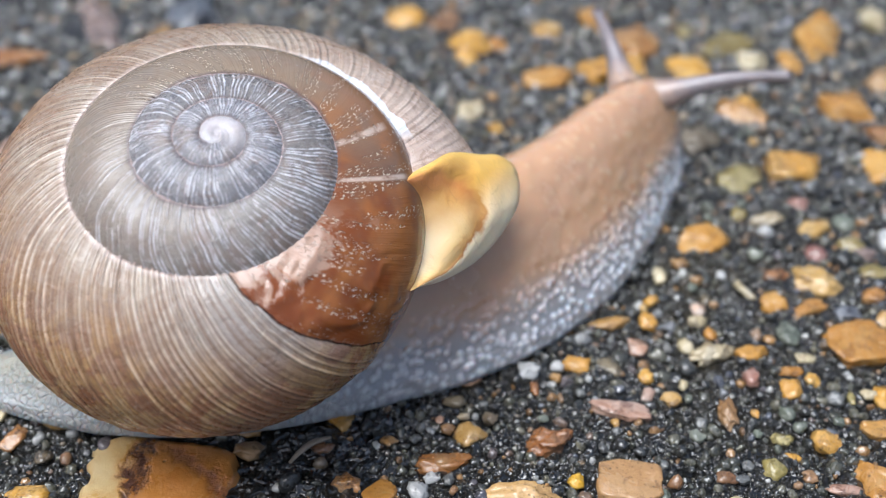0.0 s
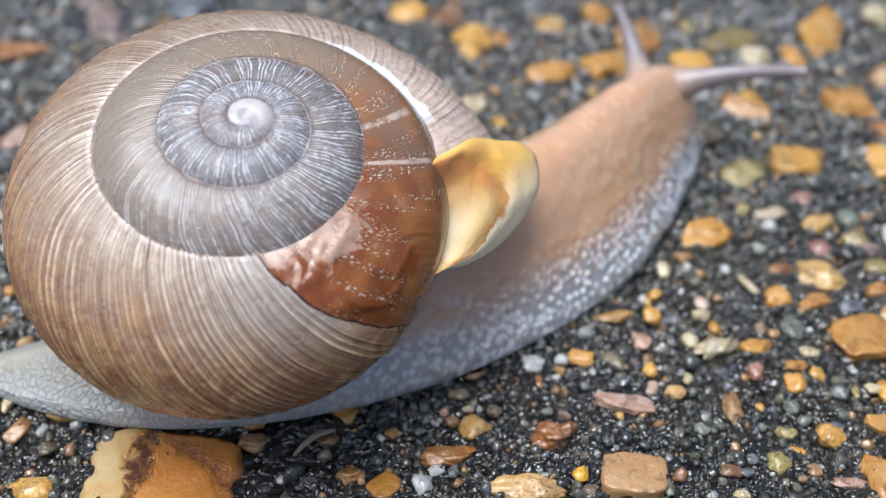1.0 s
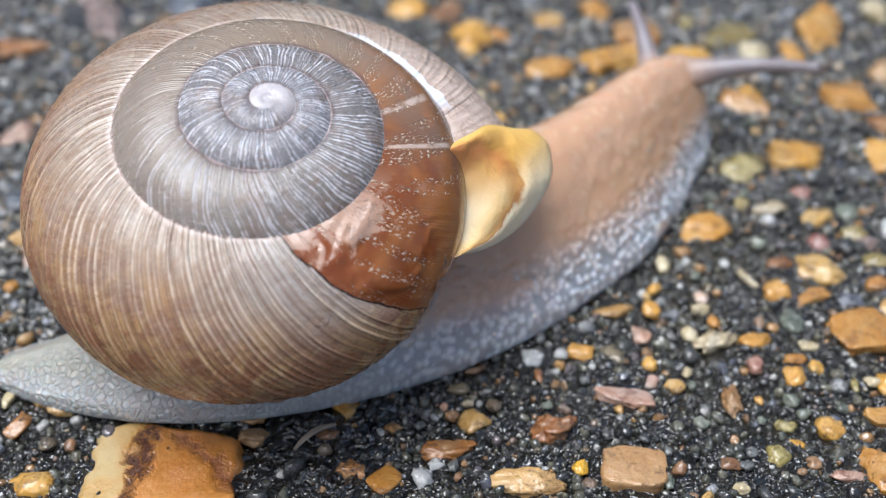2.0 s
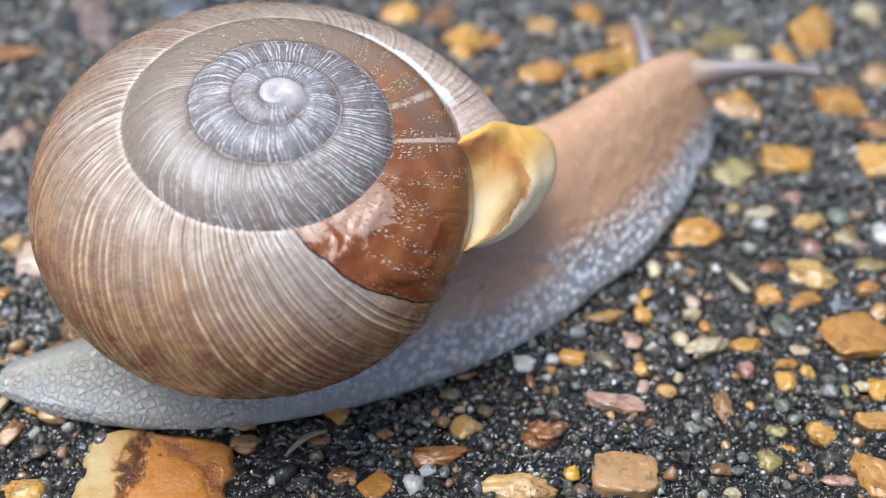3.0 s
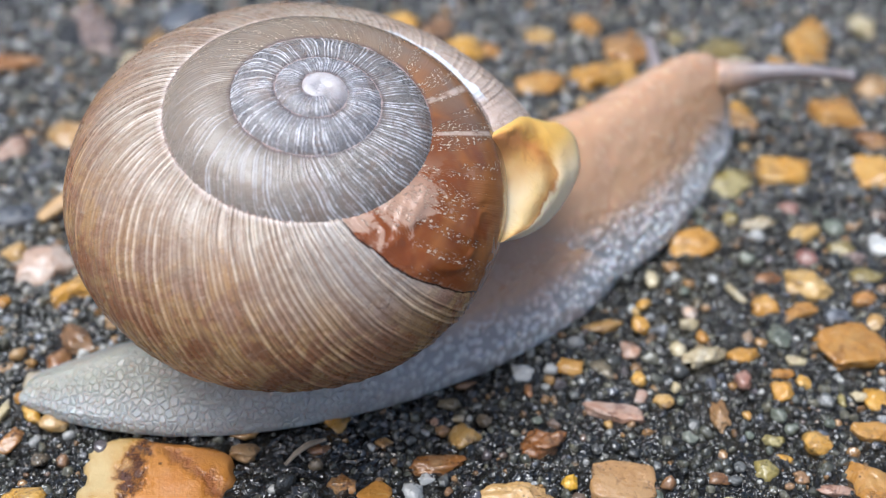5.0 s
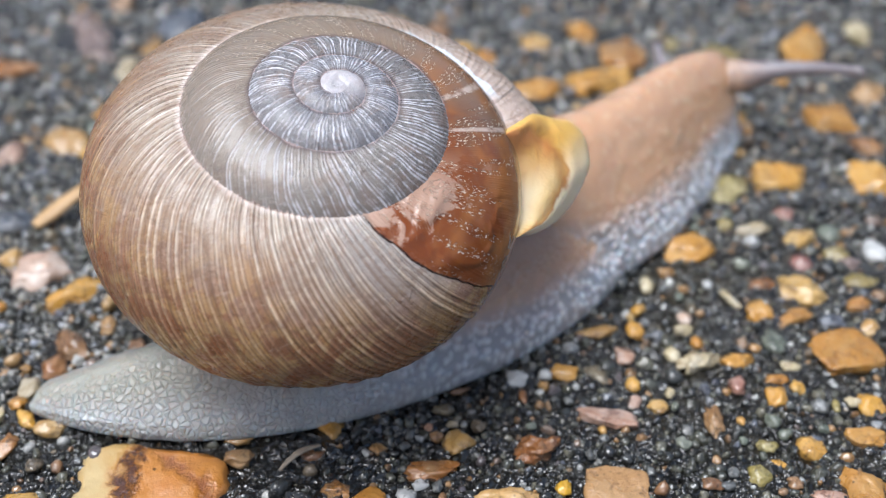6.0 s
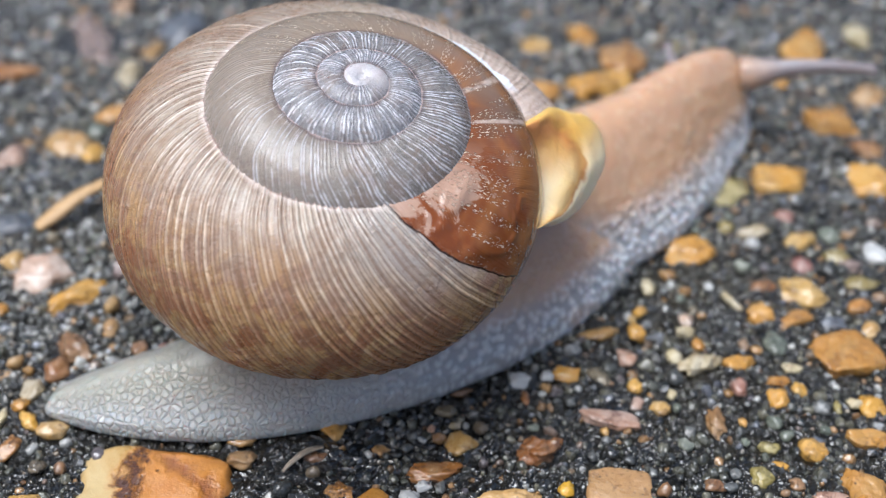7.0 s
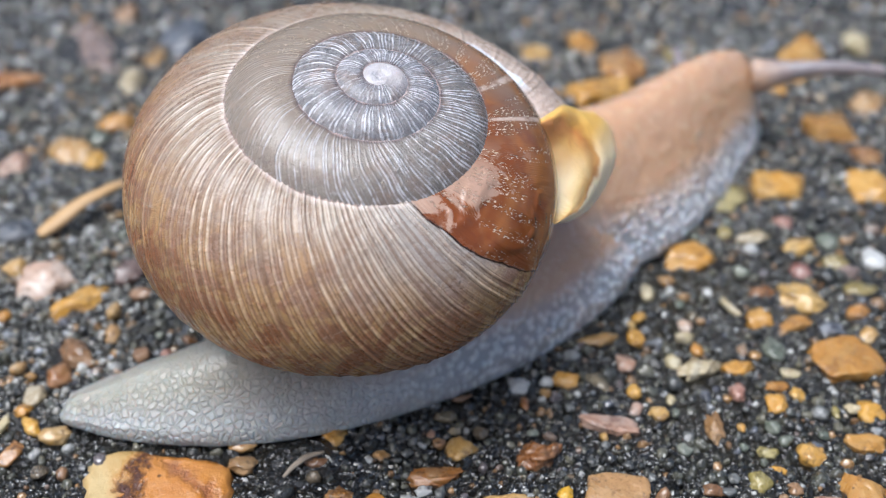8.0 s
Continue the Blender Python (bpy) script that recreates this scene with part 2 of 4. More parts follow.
    dark = m.math("MULTIPLY", m.map(ribs, 0.36, 0.46, 1, 0, True), late)
    base = m.mix(m.math("MULTIPLY", dark, m.map(turn, 3.48, 3.64, 0.22, 0.08)), base, (0.13, 0.06, 0.03))
    scratch = m.math("MULTIPLY", m.map(m.noise(p, 480, 4, 0.75, 1.5), 0.54, 0.62, 0, 0.35), late)
    base = m.mix(scratch, base, (0.16, 0.085, 0.045))
    scrape = m.noise(m.xyz(m.math("MULTIPLY", turn, 60), m.math("MULTIPLY", m.math("ADD", psi, m.math("MULTIPLY", turn, 9)), 22), 8), 1.0, 3.0, 0.7)
    base = m.mix(m.math("MULTIPLY", m.map(scrape, 0.62, 0.68, 0, 0.3), late), base, (0.5, 0.42, 0.33))
    # the edge of the old lip, a dark crack
    crack = m.math("ABSOLUTE", m.math("SUBTRACT", jag, 3.188))
    crack = m.math("MULTIPLY", m.map(crack, 0.0004, 0.0014, 1, 0), m.map(psi, 0.1, 0.4))
    base = m.mix(m.math("MULTIPLY", crack, 0.9), base, (0.05, 0.018, 0.01))
    # suture: white seam on the last whorl, dark on the spire
    seam_w = m.math("ADD", edge, m.math("MULTIPLY", m.math("SUBTRACT", m.noise(p, 900, 3), 0.5), 0.5))
    late_turn = m.map(turn, 3.27, 3.3)
    seam = m.math("MULTIPLY", m.map(m.math("ADD", seam_w, m.math("MULTIPLY", m.math("SUBTRACT", mottle, 0.5), 0.8)), 0.05, 0.42, 1, 0), late_turn)
    base = m.mix(m.math("MULTIPLY", seam, 0.6), base, (0.68, 0.57, 0.51))
    # thin dark line: the shadow in the last whorl's suture, put into the colour
    base = m.mix(m.math("MULTIPLY", m.map(seam_w, 0.02, 0.1, 0.75, 0), late_turn), base, (0.14, 0.075, 0.06))
    chalk = m.math("MULTIPLY", m.map(m.math("ADD", seam_w, m.math("ADD", m.map(turn, 3.86, 3.95, 0.2, -0.55), m.math("MULTIPLY", m.math("SUBTRACT", blotch, 0.5), 2.6))), 0.22, 0.32, 1, 0), m.math("MULTIPLY", m.map(turn, 3.84, 3.92), m.map(turn, 3.985, 4.0, 1, 0)))
    base = m.mix(chalk, base, (0.70, 0.74, 0.80))
    early = m.math("MULTIPLY", m.map(turn, 3.0, 3.1, 1, 0), m.map(turn, 0.3, 0.6))
    base = m.mix(m.math("MULTIPLY", m.map(seam_w, 0.1, 0.34, 0.75, 0), early), base, (0.07, 0.05, 0.05))
    base = m.mix(m.math("MULTIPLY", m.map(seam_w, 0.0, 0.1, 0.5, 0), early), base, (0.55, 0.42, 0.40))
    base = m.mix(m.map(mottle, 0.5, 0.72, 0, 0.3), base, (0.16, 0.09, 0.05))
    m.set("Base Color", base)
    m.set("Roughness", m.math("ADD", m.map(mottle, 0.3, 0.7, 0.2, 0.36), m.math("MULTIPLY", zone2, -0.12)))
    m.set("Coat Weight", m.map(zone2, 0, 1, 0.4, 0.3)).set("Coat Roughness", m.map(zone2, 0, 1, 0.12, 0.08))
    m.set("Subsurface Weight", 0.06).set("Subsurface Radius", (1.0, 0.5, 0.25)).set("Subsurface Scale", 0.0008)
    h = m.math("ADD", m.math("MULTIPLY", broad, 0.7), m.math("ADD", m.math("MULTIPLY", ribs, 0.35), m.math("MULTIPLY", m.noise(p, 900, 4, 0.7, 0.6), 0.45)))
    h = m.math("ADD", m.math("MULTIPLY", h, m.math("MULTIPLY", m.map(late, 0, 1, 0.05, 1.0), m.map(turn, 3.48, 3.64, 1, 0.6))), m.math("MULTIPLY", hair, 0.08))
    h = m.math("ADD", h, m.math("MULTIPLY", crumb, m.math("MULTIPLY", rough, 0.45)))
    h = m.math("SUBTRACT", h, m.math("MULTIPLY", crack, 0.5))
    dents = m.math("MULTIPLY", m.map(m.noise(p, 260, 2, 0.5, 0.5), 0.4, 0.62, 0, 1, True), m.math("MULTIPLY", m.map(g, 3.06, 3.12), m.map(g, 3.18, 3.186, 1, 0)))
    h = m.math("ADD", h, m.math("MULTIPLY", dents, 0.65))
    h = m.math("ADD", h, m.math("MULTIPLY", chip, m.math("MULTIPLY", zone2, 0.3)))
    m.set("Normal", m.bump(h, 1.0, 0.0004))
    return m.m


def lip_material():
    m = Mat("yellow_lip_enamel", Roughness=0.42)
    a, s = m.attr("across"), m.attr("along")
    p = m.coords()
    n = m.noise(p, 350, 4, 0.6, 0.4)
    v = m.math("ADD", a, m.math("MULTIPLY", m.math("SUBTRACT", n, 0.5), 0.5))
    upper = m.ramp(v, [(0.0, (0.72, 0.46, 0.20)), (0.3, (0.70, 0.38, 0.11)), (0.48, (0.56, 0.22, 0.05)), (0.62, (0.72, 0.40, 0.08)), (1.0, (0.70, 0.44, 0.11))])
    lower = m.ramp(v, [(0.0, (0.82, 0.66, 0.42)), (0.34, (0.80, 0.56, 0.25)), (0.52, (0.70, 0.39, 0.13)), (0.58, (0.5, 0.22, 0.07)), (0.63, (0.86, 0.71, 0.46)), (1.0, (0.88, 0.78, 0.58))])
    col = m.mix(m.map(s, 0.4, 0.68, 0, 1, True), upper, lower)
    fold = m.math("MULTIPLY", m.map(m.math("ADD", s, m.math("MULTIPLY", n, 0.1)), 0.24, 0.4, 0.8, 0, True), m.map(v, 0.6, 0.85, 1, 0))
    col = m.mix(fold, col, (0.44, 0.18, 0.06))
    crease = m.math("ABSOLUTE", m.math("SUBTRACT", m.noise(p, 230, 3, 0.6, 0.5), 0.5))
    crease = m.math("MULTIPLY", m.map(crease, 0.002, 0.012, 0.2, 0), m.map(n, 0.42, 0.56))
    m.set("Base Color", m.mix(crease, col, (0.28, 0.12, 0.05)))
    m.set("Coat Weight", 0.15).set("Coat Roughness", 0.2)
    m.set("Subsurface Weight", 0.15).set("Subsurface Radius", (1.0, 0.6, 0.3)).set("Subsurface Scale", 0.001)
    m.set("Normal", m.bump(m.math("ADD", n, m.math("MULTIPLY", m.noise(p, 1500, 3), 0.12)), 0.6, 0.0004))
    return m.m


def skin_material(name, edge, buff, dark):
    """Moist skin by height over the sole (crest, 0 to 1) and by place along the body (front, 0 at the tail)."""
    m = Mat(name, Specular_IOR_Level=0.5)
    p = m.coords()
    crest, front = m.attr("crest"), m.attr("front")
    n = m.noise(p, 220, 4, 0.6)
    wander = m.math("ADD", crest, m.math("MULTIPLY", m.math("SUBTRACT", n, 0.5), 0.16))
    f = m.map(wander, 0.10, 0.38, 0, 1, True)
    tail = m.mix(m.map(wander, 0.0, 0.7, 0, 1, True), (0.35, 0.36, 0.355), (0.30, 0.295, 0.25))
    flank = m.mix(f, edge, buff)
    flank = m.mix(m.map(wander, 0.03, 0.16, 0.55, 0, True), flank, (0.30, 0.31, 0.34))
    col = m.mix(m.map(front, 0.12, 0.55, 0, 1, True), tail, flank)
    # mauve shade on the snout
    col = m.mix(m.math("MULTIPLY", m.map(front, 0.86, 0.97, 0, 0.75, True), f), col, dark)
    # round tubercles low on the flank, a fine net on the tail, flat grains on the neck
    net = m.voronoi(p, 2000, "DISTANCE_TO_EDGE")
    grain = m.voronoi(m.node("ShaderNodeVectorMath", {0: p, 1: (1.0, 1.0, 1.2)}, operation="MULTIPLY"), 1000, "SMOOTH_F1")
    ahead = m.map(front, 0.2, 0.5, 0, 1, True)
    low = m.math("MAXIMUM", m.map(wander, 0.16, 0.36, 1, 0, True), m.math("MULTIPLY", m.math("SUBTRACT", 1.0, ahead), m.map(wander, 0.5, 1.0, 1, 0.35)))
    pearl = m.attr("bead")
    behind = m.math("MULTIPLY", m.math("SUBTRACT", 1.0, ahead), low)
    col = m.mix(m.math("MULTIPLY", m.map(net, 0.0, 0.18, 0.17, 0, True), m.math("MULTIPLY", behind, m.map(m.noise(p, 420, 3), 0.35, 0.6, 0.35, 1))), col, (0.16, 0.165, 0.14))
    gaps = m.math("MULTIPLY", m.map(pearl, 0.02, 0.35, 0.7, 0, True), m.math("MULTIPLY", low, ahead))
    col = m.mix(gaps, col, (0.19, 0.195, 0.205))
    # wet glints on the tubercle tops, painted as near-white spots
    glints = m.math("MULTIPLY", m.map(pearl, 0.35, 0.9, 0, 0.75, True), m.math("MULTIPLY", low, ahead))
    col = m.mix(glints, col, (0.64, 0.65, 0.67))
    high = m.math("MULTIPLY", m.math("SUBTRACT", 1.0, low), m.map(front, 0.5, 0.75, 0, 1, True))
    col = m.mix(m.math("MULTIPLY", m.map(grain, 0.12, 0.36, 0.4, 0, True), high), col, (0.62, 0.47, 0.30))
    speck = m.voronoi(p, 800)
    col = m.mix(m.math("MULTIPLY", m.map(speck, 0.06, 0.14, 0.75, 0), m.map(n, 0.46, 0.6)), col, (0.68, 0.58, 0.46))
    col = m.mix(m.map(n, 0.45, 0.7, 0, 0.2), col, (0.27, 0.2, 0.16))
    m.set("Base Color", col)
    m.set("Roughness", m.math("ADD", m.map(n, 0.3, 0.7, 0.16, 0.32), m.map(ahead, 0, 1, 0.14, 0)))
    m.set("Subsurface Weight", 0.45).set("Subsurface Radius", (1.0, 0.55, 0.35)).set("Subsurface Scale", 0.0016)
    m.set("Coat Weight", m.map(ahead, 0, 1, 0.3, 0.9)).set("Coat Roughness", 0.06)
    h = m.math("MULTIPLY", m.map(net, 0.0, 0.2), m.math("MULTIPLY", behind, 0.22))
    h = m.math("SUBTRACT", h, m.math("MULTIPLY", grain, m.math("MULTIPLY", high, 0.22)))
    h = m.math("ADD", h, m.math("MULTIPLY", m.noise(p, 3500, 3, 0.6), 0.06))
    m.set("Normal", m.bump(h, 0.9, 0.0006))
    return m.m


def tentacle_material():
    m = Mat("grey_tentacle_skin", Roughness=0.3, Specular_IOR_Level=0.5)
    p = m.coords()
    along = m.attr("along")
    col = m.mix(m.map(along, 0.05, 0.35, 0, 1, True), (0.44, 0.30, 0.21), (0.21, 0.185, 0.19))
    col = m.mix(m.map(m.noise(p, 1600, 3, 0.6), 0.42, 0.65, 0, 0.5), col, (0.17, 0.145, 0.16))
    m.set("Base Color", col)
    m.set("Subsurface Weight", 0.4).set("Subsurface Radius", (1.0, 0.6, 0.45)).set("Subsurface Scale", 0.0009)
    m.set("Coat Weight", 0.4).set("Coat Roughness", 0.1)
    m.set("Normal", m.bump(m.noise(p, 2200, 3, 0.6), 0.25, 0.0003))
    return m.m


ASPHALT = asphalt_material()
GRAINS = grain_material("wet_sand_grains", [
    (0.0, (0.010, 0.010, 0.010)), (0.3, (0.022, 0.023, 0.019)), (0.5, (0.042, 0.043, 0.033)), (0.7, (0.07, 0.07, 0.05)), (0.8, (0.13, 0.12, 0.08)),
    (0.82, (0.13, 0.07, 0.028)), (0.87, (0.28, 0.15, 0.045)), (0.92, (0.06, 0.07, 0.095)), (0.985, (0.42, 0.42, 0.39))])
# pale grit whose tone stands in for sky reflected off wet ground
SHEEN_GRIT = grain_material("pale_sheen_grit", [
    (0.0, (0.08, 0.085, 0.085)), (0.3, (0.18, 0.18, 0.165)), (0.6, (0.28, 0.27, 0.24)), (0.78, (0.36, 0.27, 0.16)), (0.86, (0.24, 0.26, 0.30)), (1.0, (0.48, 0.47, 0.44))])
FINE_SAND = grain_material("fine_wet_sand", [
    (0.0, (0.009, 0.009, 0.008)), (0.5, (0.022, 0.022, 0.018)), (0.75, (0.05, 0.046, 0.032)), (0.88, (0.10, 0.085, 0.055)), (0.94, (0.12, 0.06, 0.025)), (0.985, (0.26, 0.24, 0.2))])
STONE = {
    "orange": pebble_material("orange", (0.54, 0.25, 0.045), (0.60, 0.34, 0.10), (0.14, 0.05, 0.015), 0.42),
    "stained": slab_material(),
    "sand": pebble_material("sand", (0.60, 0.345, 0.135), (0.66, 0.43, 0.20), (0.16, 0.07, 0.03), 0.4, patch=200),
    "yellow": pebble_material("yellow", (0.60, 0.30, 0.03), (0.62, 0.36, 0.06), (0.25, 0.1, 0.02)),
    "tan": pebble_material("tan", (0.46, 0.25, 0.08), (0.54, 0.37, 0.18), (0.14, 0.06, 0.025)),
    "cream": pebble_material("cream", (0.50, 0.40, 0.24), (0.62, 0.55, 0.42), (0.25, 0.15, 0.07)),
    "white": pebble_material("white", (0.55, 0.55, 0.53), (0.72, 0.72, 0.70), (0.25, 0.24, 0.22), 0.2),
    "pinkwhite": pebble_material("pink_white", (0.55, 0.36, 0.27), (0.72, 0.66, 0.60), (0.3, 0.17, 0.1), 0.2),
    "pink": pebble_material("pink", (0.48, 0.27, 0.18), (0.6, 0.46, 0.38), (0.2, 0.08, 0.05)),
    "rust": pebble_material("rust", (0.36, 0.14, 0.035), (0.45, 0.26, 0.12), (0.07, 0.025, 0.012), 0.6),
    "umber": pebble_material("umber", (0.25, 0.12, 0.05), (0.40, 0.24, 0.13), (0.07, 0.035, 0.02), 0.5),
    "brown": pebble_material("brown", (0.16, 0.12, 0.075), (0.28, 0.22, 0.14), (0.05, 0.04, 0.03)),
    "olive": pebble_material("olive", (0.30, 0.23, 0.07), (0.42, 0.35, 0.17), (0.12, 0.08, 0.03)),
    "grey": pebble_material("grey", (0.13, 0.135, 0.13), (0.24, 0.24, 0.22), (0.04, 0.04, 0.04)),
    "green": pebble_material("green", (0.13, 0.145, 0.11), (0.30, 0.31, 0.25), (0.04, 0.045, 0.03)),
    "basalt": pebble_material("basalt", (0.045, 0.047, 0.045), (0.10, 0.10, 0.09), (0.015, 0.015, 0.015)),
    "slate": pebble_material("slate", (0.11, 0.12, 0.14), (0.22, 0.23, 0.25), (0.04, 0.04, 0.05)),
    "mauve": pebble_material("mauve", (0.22, 0.15, 0.13), (0.34, 0.25, 0.22), (0.1, 0.06, 0.05)),
    "red": pebble_material("red", (0.30, 0.13, 0.10), (0.42, 0.26, 0.22), (0.1, 0.03, 0.02)),
}
SHELL, LIP = shell_material(), lip_material()
SKIN = skin_material("moist_buff_and_grey_skin", (0.47, 0.48, 0.505), (0.51, 0.305, 0.175), (0.34, 0.22, 0.20))
TENTACLE_SKIN = tentacle_material()
EYE = Mat("dark_eye_spot", Base_Color=(0.05, 0.045, 0.05, 1), Roughness=0.25).m
STRAW = Mat("dry_straw", Roughness=0.5)
_n = STRAW.noise(STRAW.coords(), 500, 4)
STRAW.set("Base Color", STRAW.mix(_n, (0.32, 0.19, 0.08), (0.46, 0.30, 0.14)))
BARK = Mat("grey_bark", Roughness=0.4)
_n = BARK.noise(BARK.coords(), 900, 4)
BARK.set("Base Color", BARK.mix(_n, (0.13, 0.10, 0.075), (0.32, 0.27, 0.21)))


# ---- mesh helpers ----
def mesh_object(name, verts, faces, material, parent=None, label="", smooth=True):
    me = bpy.data.meshes.new(name)
    me.from_pydata([tuple(v) for v in verts], [], faces)
    if smooth:
        me.polygons.foreach_set("use_smooth", [True] * len(me.polygons))
    me.materials.append(material)
    me.update()
    ob = new(name, me)
    ob.parent = parent
    if label:
        tagged(ob, label)
    return ob


def grid_faces(rows, cols, wrap=False):
    f = []
    for i in range(rows - 1):
        for j in range(cols if wrap else cols - 1):
            k = (j + 1) % cols
            f.append((i * cols + j, i * cols + k, (i + 1) * cols + k, (i + 1) * cols + j))
    return f


def spline(points, count):
    """Evenly counted points on a smooth curve through the given ones (any dimension)."""
    p = np.array(points, float)
    p = np.vstack([2 * p[0] - p[1], p, 2 * p[-1] - p[-2]])
    out = []
    for u in np.linspace(0, len(p) - 3 - 1e-9, count):
        i = int(u)
        f = u - i
        a, b, c, d = p[i:i + 4]
        out.append(0.5 * (2 * b + (c - a) * f + (2 * a - 5 * b + 4 * c - d) * f * f + (3 * b - a - 3 * c + d) * f ** 3))
    return np.array(out)


def attribute(ob, name, values):
    ob.data.attributes.new(name, "FLOAT", "POINT").data.foreach_set("value", np.asarray(values, np.float32).ravel())


# ---- ground ----
def relief(x, y):
    """Height of the ground sheet, in metres."""
    v = Vector((x, y, 0))
    near = max(0.0, 1.0 - (abs(x) + abs(y - 0.01)) / 0.4)
    h = 0.00035 * noise.noise(v * 90) + near * (0.0005 * noise.noise(v * 420) + 0.00042 * noise.noise(v * 1050))
    return h - 0.0003


def axis_lines(a, b, step, far):
    fine = list(np.arange(a, b + step / 2, step))
    s, lo, hi = step, [], []
    d = 0.0
    while d < far:
        s *= 1.22
        d += s
        lo.append(a - d)
        hi.append(b + d)
    return lo[::-1] + fine + hi


def make_ground():
    xs, ys = axis_lines(-0.058, 0.060, 0.00034, 60), axis_lines(-0.032, 0.058, 0.00034, 60)
    verts = [(x, y, relief(x, y)) for y in ys for x in xs]
    g = mesh_object("ground", verts, grid_faces(len(ys), len(xs)), ASPHALT)
    return tagged(g, "wet dark weathered asphalt with embedded orange gravel", "ground", kind="structure")


ground = make_ground()


def ico(sub):
    bm = bmesh.new()
    bmesh.ops.create_icosphere(bm, subdivisions=sub, radius=1)
    v = np.array([p.co for p in bm.verts])
    f = [tuple(q.index for q in p.verts) for p in bm.faces]
    bm.free()
    return v, f


ICO1, ICO2, ICO3, ICO4 = ico(1), ico(2), ico(3), ico(4)


def stone_shape(rng, base, kind):
    """A pebble of half-size one: a ball cut by random planes and roughened."""
    v = base[0].copy()
    square = {"slab": 6.0, "flag": 3.2, "angular": 3.0}.get(kind, 2.2)
    v /= (np.abs(v) ** square).sum(1)[:, None] ** (1 / square)
    cuts = {"round": (7, 0.68, 0.95), "angular": (11, 0.55, 0.9), "slab": (3, 0.98, 1.25), "flag": (10, 0.8, 1.2), "rough": (9, 0.6, 0.9)}[kind]
    for _ in range(cuts[0]):
        n = rng.normal(size=3)
        if kind in ("slab", "flag"):
            n[2] *= 0.15
        n /= np.linalg.norm(n)
        d = rng.uniform(cuts[1], cuts[2])
        over = np.maximum(v @ n - d, 0)
        v -= np.outer(over * 0.97, n)
    if kind != "round" and kind != "rough":
        d = {"slab": 0.62, "flag": 0.5, "angular": 0.75}[kind]
        n = np.array([rng.normal() * 0.08, rng.normal() * 0.08, 1.0])
        n /= np.linalg.norm(n)
        v -= np.outer(np.maximum(v @ n - d, 0) * 0.92, n)
    off = Vector(rng.uniform(-50, 50, 3))
    amp = {"round": 0.26, "angular": 0.16, "slab": 0.08, "flag": 0.16, "rough": 0.36}[kind]
    for i, p in enumerate(v):
        q = Vector(p)
        v[i] = p * (1 + amp * noise.noise(q * 1.7 + off) + amp * 0.6 * noise.noise(q * 4.5 + off) + amp * 0.3 * noise.noise(q * 10 + off))
    v /= np.abs(v[:, :2]).max(0).mean()
    return v


STONE_RNG = np.random.default_rng(7)
PLACED = []


def pebble(x, y, lx, ly, turn, colour, kind, rise=None):
    """One embedded stone: place and size at the ground line in millimetres, turn in degrees."""
    base = ICO4 if max(lx, ly) > 3 else ICO3
    v = stone_shape(STONE_RNG, base, kind)
    small = min(lx, ly)
    rise = small * {"round": 0.19, "angular": 0.16, "slab": 0.12, "flag": 0.03, "rough": 0.24}[kind] if rise is None else rise
    deep = max(small * 0.38, rise * 1.3)
    # what shows is the cap above the ground line
    wide = 1.0 if kind in ("slab", "flag") else 1 / math.sqrt(1 - (1 - rise / deep) ** 2)
    v = v * (lx / 2 * wide * MM, ly / 2 * wide * MM, deep * MM)
    v[:, 2] += rise * MM - v[:, 2].max()
    ob = mesh_object("pebble", v, base[1], STONE[colour], ground)
    ob.matrix_basis = pose(x * MM, y * MM, 0, 0, 0, turn)
    PLACED.append((x, y, max(lx, ly) / 2, min(lx, ly) / 2))
    return ob


# ---- stones set in the asphalt ----
pebble(-19.4, -24.9, 12.4, 10.0, -5, "stained", "flag", 0.3)
pebble(6.3, -13.7, 1.7, 2.5, -27, "white", "rough")
pebble(8.3, -10.6, 0.7, 1.1, 0, "grey", "round")
pebble(8.4, -13.3, 1.0, 1.0, 0, "white", "round")
pebble(9.8, -13.0, 1.6, 1.5, -14, "orange", "angular")
pebble(8.2, -14.4, 0.8, 0.8, 0, "tan", "round")
pebble(6.6, -15.5, 0.6, 1.3, 0, "rust", "round")
pebble(9.9, -15.9, 0.7, 0.8, 0, "grey", "round")
pebble(1.9, -19.8, 1.8, 2.1, -38, "tan", "angular")
pebble(3.3, -18.3, 1.0, 1.3, 0, "brown", "round")
pebble(1.4, -18.2, 1.0, 0.6, 0, "cream", "rough")
pebble(-0.2, -18.5, 0.6, 0.8, 0, "pink", "round")
pebble(0.3, -19.3, 1.0, 0.9, 0, "umber", "round")
pebble(0.8, -16.8, 1.5, 1.0, 0, "brown", "round")
pebble(2.0, -15.0, 1.5, 0.7, 11, "umber", "angular")
pebble(2.9, -17.0, 0.7, 0.5, 0, "grey", "round")
pebble(7.5, -20.3, 3.6, 2.4, 11, "rust", "rough")
pebble(0.0, -22.3, 3.7, 1.7, 5, "rust", "round")
pebble(-6.9, -18.6, 1.8, 2.1, 26, "orange", "angular")
pebble(-6.4, -24.1, 2.0, 1.9, 0, "rust", "rough")
pebble(-4.1, -25.0, 1.9, 2.3, -47, "orange", "slab")
pebble(-1.7, -24.7, 1.6, 2.0, 0, "white", "rough")
pebble(-0.8, -23.6, 1.2, 0.8, 13, "white", "rough")
pebble(0.3, -23.7, 0.9, 1.1, 0, "grey", "rough")
pebble(5.1, -24.9, 4.9, 2.0, 0, "sand", "round")
